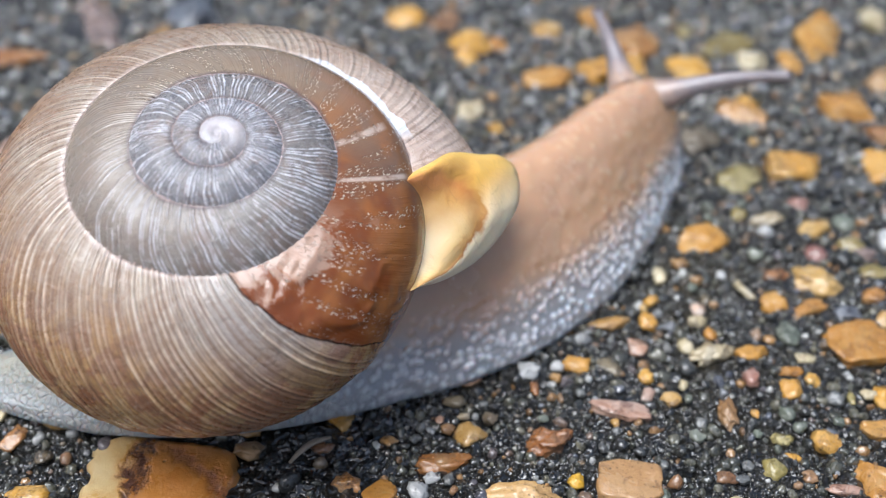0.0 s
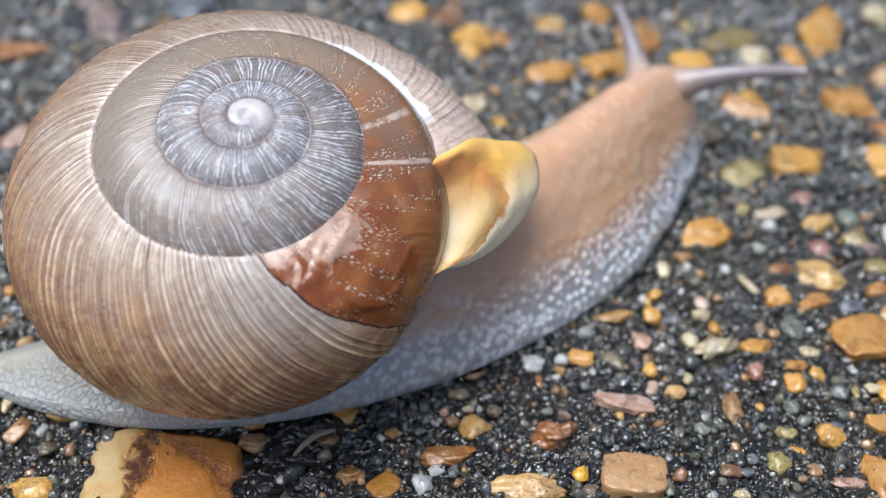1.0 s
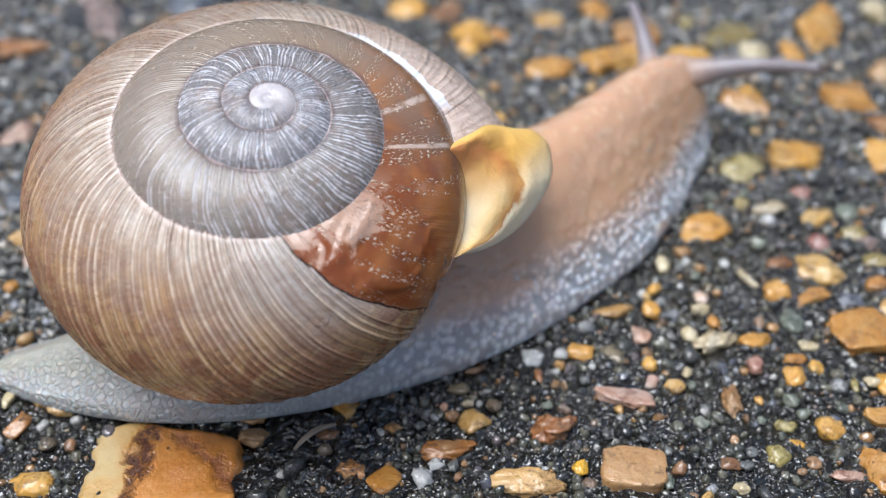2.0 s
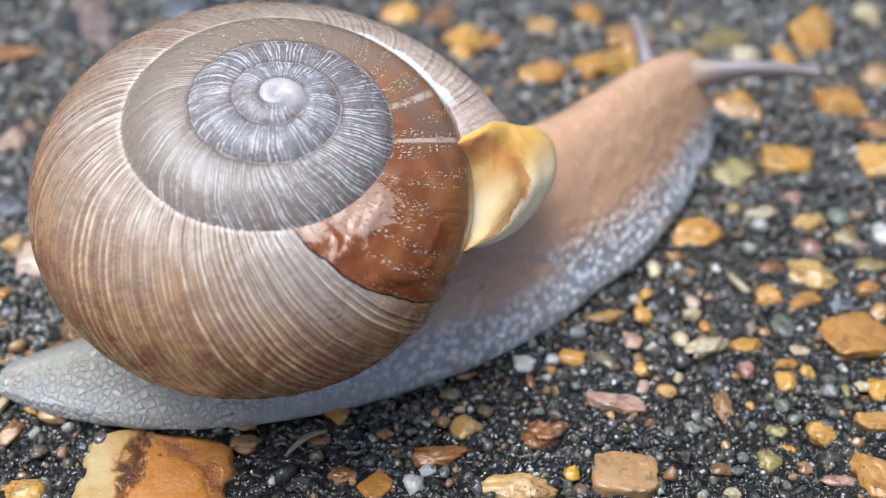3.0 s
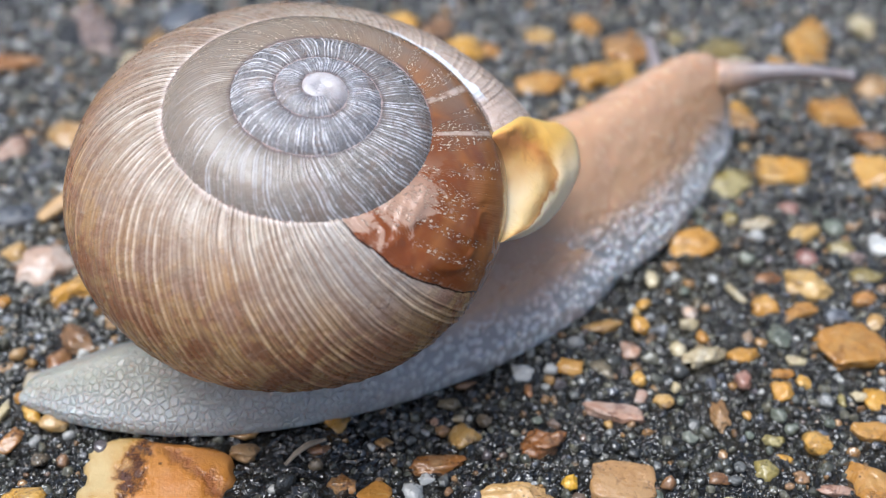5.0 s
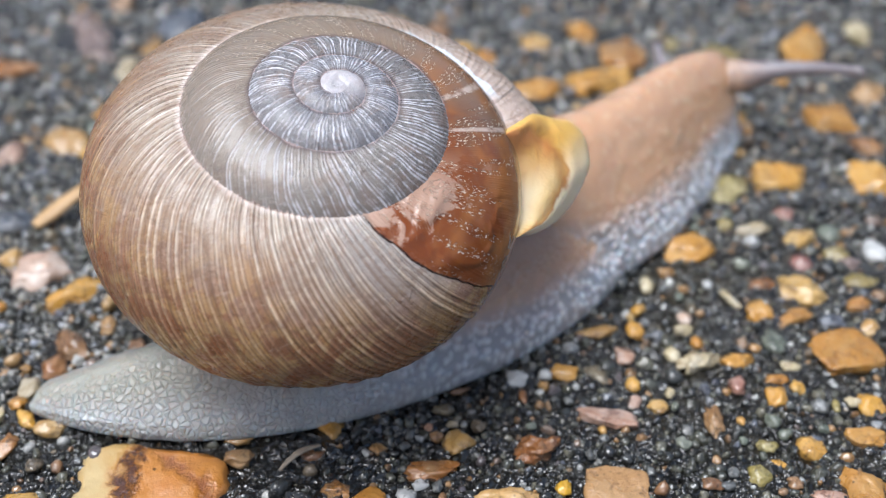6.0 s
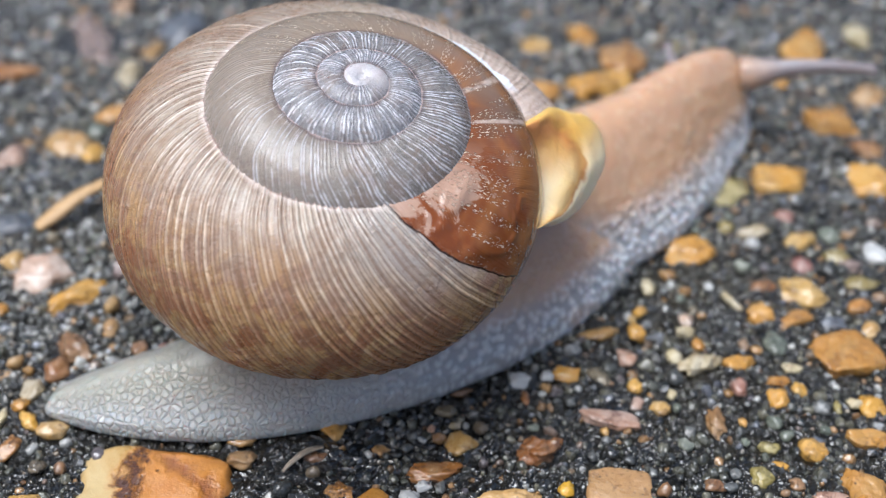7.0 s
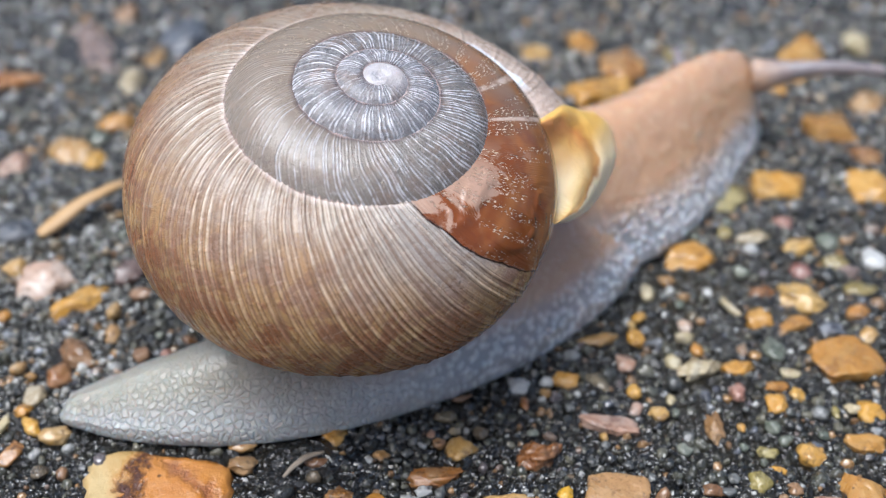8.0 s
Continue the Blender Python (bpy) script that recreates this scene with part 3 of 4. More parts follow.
pebble(8.9, -23.8, 1.1, 1.2, 0, "yellow", "round")
pebble(12.4, -24.0, 4.5, 3.6, -6, "sand", "slab")
pebble(-3.7, -20.5, 1.3, 1.0, 0, "tan", "rough")
pebble(-3.9, -18.6, 1.0, 0.9, 0, "slate", "round")
pebble(-1.5, -19.2, 0.8, 0.7, 0, "grey", "round")
pebble(-8.2, -21.0, 1.6, 0.9, 0, "umber", "round")
pebble(7.0, -18.4, 0.7, 0.6, 0, "green", "round")
pebble(10.9, -21.0, 0.6, 0.9, 0, "grey", "round")
pebble(12.6, -17.7, 4.3, 1.4, -12, "pink", "angular")
pebble(12.2, -13.4, 1.9, 1.2, -39, "brown", "round")
pebble(14.5, -11.3, 1.4, 1.5, -14, "pink", "angular")
pebble(14.8, -14.3, 1.1, 1.3, -27, "orange", "round")
pebble(14.7, -16.1, 1.0, 1.4, -27, "pinkwhite", "angular")
pebble(16.3, -16.6, 1.5, 1.2, -14, "tan", "round")
pebble(18.2, -11.1, 1.1, 1.5, 14, "cream", "round")
pebble(20.0, -11.9, 3.7, 2.0, 28, "cream", "rough")
pebble(17.4, -15.1, 0.7, 1.1, 0, "cream", "round")
pebble(23.1, -11.8, 2.3, 1.4, 6, "orange", "angular")
pebble(22.5, -14.4, 1.2, 1.5, 0, "red", "round")
pebble(26.8, -12.4, 1.4, 1.0, 0, "cream", "round")
pebble(25.3, -13.9, 1.7, 1.0, 0, "orange", "angular")
pebble(25.1, -15.4, 1.6, 1.9, 0, "orange", "round")
pebble(26.8, -14.7, 1.0, 1.3, 0, "orange", "round")
pebble(20.1, -17.9, 1.5, 3.2, 0, "umber", "rough")
pebble(17.6, -20.0, 1.1, 1.1, 0, "green", "round")
pebble(18.1, -18.7, 0.8, 1.0, 0, "grey", "round")
pebble(24.3, -17.8, 1.0, 1.2, 0, "green", "round")
pebble(23.4, -20.2, 1.4, 1.1, 0, "olive", "round")
pebble(26.4, -20.5, 2.0, 1.8, -41, "orange", "round")
pebble(30.1, -19.4, 3.1, 1.5, -4, "orange", "angular")
pebble(31.7, -16.5, 2.0, 2.2, 0, "orange", "round")
pebble(30.6, -16.0, 1.1, 1.0, 0, "cream", "round")
pebble(29.2, -16.5, 0.6, 1.2, 0, "olive", "round")
pebble(28.1, -16.4, 1.2, 1.3, 0, "grey", "round")
pebble(31.0, -11.5, 4.2, 5.3, -59, "orange", "angular")
pebble(26.2, -9.8, 1.6, 2.3, 0, "green", "round")
pebble(20.3, -9.8, 0.9, 1.3, 0, "orange", "round")
pebble(24.6, -10.5, 0.9, 0.8, 0, "tan", "round")
pebble(22.2, -22.8, 1.7, 1.8, 0, "olive", "round")
pebble(23.7, -21.9, 1.2, 0.7, -14, "orange", "round")
pebble(24.5, -23.5, 1.0, 1.1, 0, "umber", "round")
pebble(19.0, -23.6, 1.5, 1.0, 0, "umber", "round")
pebble(14.9, -22.5, 0.6, 0.7, 0, "grey", "round")
pebble(29.3, -24.1, 3.6, 4.4, 27, "orange", "angular")
pebble(26.6, -24.7, 2.3, 0.9, -8, "pink", "round")
pebble(19.3, -25.6, 1.1, 0.9, 0, "cream", "round")
pebble(14.6, -25.1, 0.8, 1.1, 0, "green", "round")
pebble(20.5, -22.6, 0.8, 0.8, 0, "grey", "round")
pebble(20.0, -23.8, 1.0, 0.7, 0, "grey", "round")
pebble(12.1, -18.7, 0.7, 0.9, 0, "tan", "round")
pebble(12.1, -19.5, 0.7, 0.6, 0, "grey", "round")
pebble(22.0, -17.9, 0.6, 0.8, 0, "orange", "round")
pebble(21.8, -19.8, 0.6, 0.7, 0, "green", "round")
pebble(27.7, -18.7, 0.8, 0.9, 0, "green", "round")
pebble(20.0, -14.8, 0.7, 1.2, 0, "slate", "round")
pebble(26.9, -19.7, 1.0, 0.8, 0, "slate", "round")
pebble(12.9, -8.7, 3.1, 1.0, 12, "tan", "angular")
pebble(15.7, -8.5, 1.3, 1.7, 0, "orange", "round")
pebble(21.4, 1.4, 4.0, 2.9, 33, "orange", "angular")
pebble(16.3, -6.1, 1.1, 1.1, 0, "orange", "round")
pebble(17.4, -3.1, 1.0, 1.8, 0, "cream", "round")
pebble(19.2, -1.6, 1.5, 1.0, 0, "tan", "round")
pebble(19.8, -7.1, 1.1, 1.4, 0, "pinkwhite", "round")
pebble(19.4, -8.6, 1.6, 1.1, 0, "cream", "rough")
pebble(22.3, -3.2, 0.7, 1.1, 0, "white", "round")
pebble(23.7, -4.8, 0.8, 2.3, 29, "cream", "angular")
pebble(25.9, -6.3, 2.0, 2.2, -15, "orange", "round")
pebble(26.8, -3.1, 2.0, 1.3, 13, "rust", "round")
pebble(30.1, -3.9, 4.9, 3.6, -22, "tan", "round")
pebble(28.6, -6.9, 3.5, 1.5, 29, "orange", "angular")
pebble(27.6, 4.1, 3.6, 1.5, 23, "cream", "rough")
pebble(27.1, 2.6, 1.4, 1.3, 0, "white", "round")
pebble(31.0, 3.0, 3.0, 2.1, 16, "tan", "angular")
pebble(30.6, -0.4, 1.7, 1.8, -16, "red", "round")
pebble(26.6, 10.2, 5.6, 3.2, 32, "olive", "round")
pebble(32.0, 12.4, 6.1, 4.5, 11, "orange", "angular")
pebble(40.1, 11.7, 4.3, 4.4, 0, "orange", "angular")
pebble(34.0, 3.7, 1.7, 2.0, 0, "green", "round")
pebble(33.7, 0.7, 2.1, 1.8, 13, "olive", "round")
pebble(34.7, -0.5, 2.3, 1.4, 0, "mauve", "round")
pebble(37.1, 1.1, 1.9, 2.7, 0, "white", "angular")
pebble(35.0, -2.9, 2.7, 2.1, 0, "olive", "round")
pebble(34.0, -5.6, 1.8, 1.6, 0, "rust", "round")
pebble(33.9, -8.2, 1.7, 1.7, 0, "tan", "round")
pebble(31.4, -7.6, 2.2, 1.4, 0, "slate", "round")
pebble(37.1, 9.0, 1.5, 2.2, 0, "grey", "round")
pebble(30.7, 6.3, 2.0, 1.7, 0, "red", "round")
pebble(25.3, 4.9, 1.3, 1.4, 0, "olive", "round")
pebble(2.6, 32.7, 4.8, 6.8, -10, "orange", "round")
pebble(5.8, 33.6, 2.1, 3.3, 0, "orange", "round")
pebble(10.5, 27.1, 5.0, 3.9, 0, "orange", "angular")
pebble(16.2, 28.5, 6.1, 5.5, 42, "orange", "round")
pebble(20.0, 33.4, 5.2, 7.4, -20, "rust", "round")
pebble(16.3, 39.4, 3.1, 4.8, 0, "orange", "round")
pebble(39.7, 34.9, 4.8, 8.8, -21, "orange", "angular")
pebble(39.1, 22.1, 6.0, 5.8, 15, "orange", "angular")
pebble(29.3, 21.7, 2.5, 3.9, 0, "orange", "round")
pebble(35.3, 29.9, 2.3, 4.2, 0, "orange", "round")
pebble(31.8, 30.1, 3.6, 5.1, 0, "cream", "rough")
pebble(30.2, 33.9, 7.4, 3.3, 27, "olive", "angular")
pebble(25.7, 36.3, 1.8, 3.5, 0, "olive", "round")
pebble(46.3, 38.6, 3.1, 6.3, 0, "cream", "rough")
pebble(44.0, 26.6, 3.1, 4.6, 0, "tan", "round")
pebble(41.0, 16.8, 3.2, 3.0, 0, "rust", "round")
pebble(-4.3, 39.4, 4.7, 4.1, 0, "orange", "round")
pebble(0.3, 38.5, 3.2, 5.5, 0, "umber", "round")
pebble(10.8, 36.3, 3.3, 3.7, 0, "tan", "round")
pebble(25.3, 27.8, 4.6, 4.8, 0, "orange", "angular")
pebble(19.3, 29.7, 2.3, 6.2, 0, "orange", "round")
pebble(23.8, 15.7, 3.5, 4.9, -33, "brown", "rough")
pebble(4.9, 17.9, 1.4, 1.8, 0, "orange", "round")
pebble(2.8, 20.6, 3.3, 3.3, 0, "cream", "rough")
pebble(28.6, 21.0, 2.7, 5.7, 35, "orange", "angular")
pebble(-43.5, 30.9, 3.5, 6.5, -56, "rust", "angular")
pebble(-37.0, 37.5, 4.6, 12.5, 20, "mauve", "round")
pebble(-35.0, 45.7, 3.4, 5.4, 0, "umber", "round")
pebble(-30.0, 35.9, 2.2, 3.6, 0, "tan", "round")
pebble(-31.5, 30.6, 2.5, 5.4, 0, "cream", "round")
pebble(-31.3, 22.9, 3.6, 3.2, 0, "orange", "round")
pebble(-34.2, 17.7, 5.3, 3.6, -25, "tan", "round")
pebble(-32.1, 16.1, 2.1, 2.6, 0, "orange", "round")
pebble(-39.6, 15.5, 2.9, 4.6, 0, "pink", "round")
pebble(-36.0, 5.2, 4.4, 3.2, 0, "slate", "round")
pebble(-32.5, 20.3, 2.3, 2.4, 0, "green", "round")
pebble(-27.3, 40.4, 5.6, 9.6, 0, "slate", "round")
pebble(-32.0, -1.8, 4.4, 3.8, 19, "pinkwhite", "angular")
pebble(-28.6, -3.8, 4.8, 2.3, 37, "orange", "angular")
pebble(-34.2, -5.8, 1.1, 1.3, 0, "orange", "round")
pebble(-35.0, 0.2, 2.4, 2.1, 0, "tan", "round")
pebble(-25.1, -0.0, 2.4, 4.1, -31, "mauve", "round")
pebble(-23.8, -3.1, 1.8, 1.3, 0, "umber", "round")
pebble(-27.6, -10.0, 2.3, 3.8, 41, "umber", "round")
pebble(-28.3, -12.3, 1.9, 2.4, 0, "rust", "round")
pebble(-29.4, -14.6, 1.6, 2.0, 0, "cream", "round")
pebble(-29.8, -16.0, 1.1, 1.3, -40, "orange", "round")
pebble(-28.9, -17.5, 1.1, 1.9, 40, "orange", "round")
pebble(-30.9, -17.3, 0.9, 2.2, 0, "cream", "angular")
pebble(-29.7, -20.1, 1.3, 2.0, -27, "rust", "angular")
pebble(-27.0, -18.4, 2.4, 1.5, 0, "tan", "round")
pebble(-25.1, -7.8, 1.3, 1.8, 0, "tan", "round")
pebble(-20.5, -10.2, 0.9, 1.0, 0, "red", "round")
pebble(-22.4, -10.2, 1.3, 1.5, 0, "umber", "round")
pebble(-13.2, -21.3, 2.4, 1.4, 0, "umber", "rough")
pebble(-13.6, -19.5, 2.0, 1.0, 0, "tan", "round")
pebble(-27.3, -25.2, 3.0, 1.9, 0, "orange", "round")


# ---- snail ----
# whorl sections by quarter turn, in millimetres: outer radius, half-height, height of the centre
OUTER = [1.79, 2.26, 2.79, 3.38, 4.03, 4.75, 5.55, 6.45, 7.45, 8.58, 9.82, 11.18, 12.62, 14.13, 15.70, 17.34, 19.02]
HALF = [0.70, 0.88, 1.09, 1.32, 1.57, 1.84, 2.14, 2.48, 2.88, 3.37, 3.96, 4.69, 5.59, 6.67, 7.88, 9.10, 10.15]
CENTRE = [-0.42, -0.70, -0.98, -1.26, -1.54, -1.99, -2.46, -2.95, -3.49, -4.30, -5.22, -6.27, -7.51, -9.16, -10.98, -12.86, -14.67]
INNER = 0.516


def whorl_point(n, psi, swell=1.0):
    rc, a, b, zc = whorl_smooth(n)
    s = math.sin(psi)
    if s < -0.4:
        s = -0.4 + (s + 0.4) * 0.6
    r, z, ph = rc + a * swell * math.cos(psi), zc + b * swell * s, -2 * math.pi * n
    return r * math.cos(ph), r * math.sin(ph), z


FINE = np.linspace(0, 4, 257)


def smooth_table(values):
    return spline(np.array(values)[:, None], 257)[:, 0]


OUTER_F, HALF_F, CENTRE_F = smooth_table(OUTER), smooth_table(HALF), smooth_table(CENTRE)


def whorl_smooth(n):
    if n < 0:
        k = math.exp(0.95 * n)
        return INNER * 1.79 * k, (1 - INNER) * 1.79 * k, 0.70 * k, -0.42 * k
    o = float(np.interp(n, FINE, OUTER_F))
    return INNER * o, (1 - INNER) * o, float(np.interp(n, FINE, HALF_F)), float(np.interp(n, FINE, CENTRE_F))


GRID = np.linspace(-2.6, 4.01, 1323)
GRID_OUT, GRID_HALF, GRID_MID = (np.array([v[i] for v in map(whorl_smooth, GRID)]) for i in (0, 2, 3))
GRID_OUT = GRID_OUT / INNER


def suture_angle(n):
    """Angle on the section at which it meets the whorl before it."""
    rc, a, b, zc = whorl_smooth(n - 1)
    lean = float(np.interp(n, [2, 4], [0.628, 0.514]))
    r = rc + a * math.cos(lean)
    rc, a, b, zc = whorl_smooth(n)
    return math.acos(max(-0.98, min(0.98, (r - rc) / a)))


def make_shell(parent):
    shell = new("shell")
    shell.parent = parent
    tagged(shell, "glossy brown spiral shell with pale growth lines")
    steps = np.concatenate([np.arange(-2.6, 0.12, 1 / 160), np.arange(0.12, 4.222, 1 / 1050)])
    cols = 60
    rng = np.random.default_rng(11)
    # irregular growth ribs: where they lie along the coil and how strong they are
    at = [0.14]
    while at[-1] < 4.4:
        at.append(at[-1] + (rng.uniform(0.0042, 0.0088) if at[-1] > 3.1 else rng.uniform(0.034, 0.066) / float(np.interp(at[-1], GRID, GRID_OUT))))
    at = np.array(at)
    power = rng.uniform(0.3, 1.0, len(at)) * np.where(rng.random(len(at)) < 0.2, 0.25, 1.0)
    phase = rng.uniform(0, 6.28, (len(at), 3))
    verts, turn, psi_v, edge_v, rib_v = [], [], [], [], []
    tops = np.array([suture_angle(n) for n in GRID])
    # every row of the mesh follows one growth line
    for g in steps:
        psi = np.linspace(float(np.interp(g, GRID, tops)) + 0.4, -2.0, cols)
        lean = 0.062 * min(1.0, max(0.25, g - 1.6))
        n = np.clip(g + lean * (psi - 1.4) + 0.0009 * np.sin(psi * 4 + g * 17) + 0.0003 * np.sin(psi * 15 + g * 23) + (0.0014 * np.sin(psi * 9 + g * 71) if g < 2.7 else 0), -2.6, 4.005 + 0.035 * np.clip((psi - 0.85) / 0.5, 0, 1))
        k = min(max(int(np.searchsorted(at, g)), 1), len(at) - 1)
        k = k - 1 if abs(g - at[k - 1]) < abs(g - at[k]) else k
        wide = 0.0016 if g > 2.9 else 0.016 / float(np.interp(g, GRID, GRID_OUT))
        rib = power[k] * math.exp(-((g - at[k]) / wide) ** 2)
        bare = min(1, max(0, (g - 2.65) / 0.25)) * min(1, max(0, (3.275 - g) / 0.003))
        rib = rib * (1 - 0.95 * bare) * float(np.interp(g, [2.42, 2.62, 3.2, 3.48, 3.64, 4.2], [1, 0.45, 1, 1, 0.42, 0.42])) * (1.0 if g > 0.16 else 0.0)
        broken = 0.8 + 0.2 * np.sin(psi * 5 + phase[k, 0]) + 0.2 * np.sin(psi * 15 + phase[k, 1]) + 0.2 * np.sin(psi * 37 + phase[k, 2])
        rib = rib * (np.clip(broken, 0, 1) if g < 2.9 else np.clip(broken * 0.5 + 0.55, 0, 1))
        lift = (0.16 if g > 2.8 else 0.06) * rib
        o = np.interp(n, GRID, GRID_OUT)
        a, b, zc = (1 - INNER) * o, np.interp(n, GRID, GRID_HALF), np.interp(n, GRID, GRID_MID)
        wob = np.array([1 + 0.006 * noise.noise(Vector((g * 9, q * 1.5, 3))) * max(0, min(1, g / 2)) for q in psi])
        s = np.sin(psi)
        s = np.where(s < -0.4, -0.4 + (s + 0.4) * 0.6, s)
        r, z = INNER * o + (a * wob + lift) * np.cos(psi), zc + (b * wob + lift) * s
        ph = -2 * math.pi * n
        verts.append(np.stack([r * np.cos(ph), r * np.sin(ph), z], 1) * MM)
        turn.append(n)
        psi_v.append(psi)
        edge_v.append((np.interp(n, GRID, tops) - psi) * a)
        rib_v.append(rib)
    ob = mesh_object("coil", np.concatenate(verts), grid_faces(len(steps), cols), SHELL, shell)
    for key, values in (("turn", turn), ("psi", psi_v), ("edge", edge_v), ("rib", rib_v)):
        attribute(ob, key, np.concatenate(values))
    cap = ICO3[0] * np.array([0.17, 0.17, 0.08]) * MM + np.array([0, 0, -0.03]) * MM
    ob = mesh_object("apex", cap, ICO3[1], SHELL, shell, "pale worn apex of the spire")
    for key, value in (("turn", 0.05), ("psi", 1.0), ("edge", 2.0), ("rib", 0.0)):
        attribute(ob, key, np.full(len(cap), value))
    make_lip(shell)
    # the back of the aperture
    ring = [Vector(whorl_point(4.004, 1.9 - 4.2 * k / 47, 0.97)) for k in range(48)]
    mid = Vector((10.5, -0.8, -13.5))
    rows = [[(p.lerp(mid, u)) * MM for p in ring] for u in np.linspace(0, 1, 8)]
    ob = mesh_object("throat", [p for r in rows for p in r], grid_faces(8, 48), LIP, shell, "orange-brown wall inside the aperture")
    attribute(ob, "across", np.full(8 * 48, 0.5))
    attribute(ob, "along", np.full(8 * 48, 0.2))
    return shell


def make_lip(shell):
    rim = spline([(11.2, -2.9, -4.72), (13.3, -1.95, -5.2), (15.1, -0.9, -6.15), (17.4, -0.4, -7.85), (19.4, -0.2, -9.1), (20.3, -1.1, -10.0), (19.7, -3.2, -10.7),
                  (17.7, -5.1, -11.1), (15.3, -6.7, -10.9), (12.3, -8.3, -9.4), (9.4, -9.2, -7.9)], 60)
    root = spline([(10.0, -3.5, -5.1), (10.6, -4.6, -5.9), (11.1, -5.4, -6.4), (10.9, -6.3, -7.0), (10.2, -7.6, -7.4), (8.9, -9.2, -8.0)], 60)
    mid = (rim + root) / 2 + np.array([0.4, -1.0, 1.7])
    rows = 22
    verts, across, along = [], [], []
    for layer in (0, 1):
        for k in range(60):
            out = rim[k] - root[k]
            out /= max(1e-6, np.linalg.norm(out))
            for j in range(rows):
                u = j / (rows - 1)
                p = (1 - u) ** 2 * root[k] + 2 * u * (1 - u) * mid[k] + u * u * rim[k]
                fold = 0.16 * math.exp(-((u - 0.55) / 0.1) ** 2) * math.sin(math.pi * k / 59)
                roll = 0.12 * math.exp(-((u - 0.93) / 0.07) ** 2) * min(1.0, max(0.0, (k - 9) / 12))
                p = p + np.array([0.25, -0.45, 0.85]) * (roll - fold) + 0.12 * noise.noise(Vector(p) * 0.6) * np.array([0, 0, 1])
                p = p - layer * np.array([0.2, -0.35, 0.7]) * (0.75 * (1 - 0.6 * u ** 6))
                verts.append(p * MM)
                across.append(u)
                along.append(k / 59)
    half = 60 * rows
    faces = grid_faces(60, rows)
    faces = [f[::-1] for f in faces] + [tuple(i + half for i in f) for f in faces]
    for k in range(59):
        a, b = k * rows + rows - 1, (k + 1) * rows + rows - 1
        faces.append((a, b, b + half, a + half))
    ob = mesh_object("lip", verts, faces, LIP, shell, "thick yellow and cream reflected lip of the aperture")
    attribute(ob, "across", across)
    attribute(ob, "along", along)


# the foot glides along an arc round this point
ARC = Vector((-0.021, 0.029, 0))


def make_foot(parent):
    """Tail and middle of the sole with its flanks, in world millimetres at the start of the clip."""
    # degrees on the arc, radius of the near edge, half-width, height
    st = spline([(-107.3, 46.3, 0.7, 0.5), (-106.4, 46.9, 1.5, 1.3), (-102, 48.0, 3.1, 2.3), (-96, 48.8, 4.6, 3.8), (-88, 49.4, 6.0, 5.6),
                 (-76, 49.5, 7.2, 7.0), (-62, 49.3, 7.8, 7.0), (-52, 48.8, 7.6, 6.0), (-46, 47.6, 6.6, 4.0), (-42, 46.0, 5.0, 2.0), (-40, 44.4, 3.0, 0.8)], 460)
    cols = 170
    verts, front, crest, beads = [], [], [], []
    for ang, edge, hw, h in st:
        a = radians(ang)
        for j in range(cols):
            q = 1 - 2 * j / (cols - 1)
            s = abs(q)
            frill = 0.25 * noise.noise(Vector((ang * 0.5, q * 0.5, 1))) * s ** 3
            r = edge - hw + hw * q + frill
            skirt = min(1.0, (1 - s) / 0.06) ** 0.5 * 0.9
            z = min(1, h / 2.5) * skirt + max(0, h - 0.9) * max(0.0, 1 - s ** 1.7) ** 1.2
            x, y = r * math.cos(a) - 21, r * math.sin(a) + 29
            ahead = min(1.0, max(0.0, (ang + 95) / 25))
            cell = noise.voronoi(Vector((x, y, z)) * (2.2 - 0.55 * ahead))[0][0]
            pearl = max(0.0, 1 - (cell / 0.56) ** 2)
            bead = pearl * min(1.0, (1 - s) / 0.06) * min(1.0, h / 2) * (0.1 + 0.9 * ahead) * (1.0 if s > 0.5 else 0.5)
            slope = Vector((math.cos(a) * q, math.sin(a) * q, 0.8))
            place = Vector((x, y, z)) + slope * bead * 0.16
            verts.append((place.x * MM, place.y * MM, place.z * MM + 0.0002))
            beads.append(pearl)
            front.append((ang + 107.3) / 90)
            crest.append(1 - s)
        for j in range(cols):
            q = -1 + 2 * j / (cols - 1)
            r = edge - hw + hw * q * 0.99
            verts.append(((r * math.cos(a) - 21) * MM, (r * math.sin(a) + 29) * MM, 0.0001))
            front.append((ang + 107.3) / 90)
            crest.append(0.0)
            beads.append(0.0)
    ob = mesh_object("foot", verts, grid_faces(len(st), cols * 2, True), SKIN, parent, "pale grey tapering tail and foot with fine tubercles")
    attribute(ob, "front", front)
    attribute(ob, "crest", crest)
    attribute(ob, "bead", beads)
    return ob


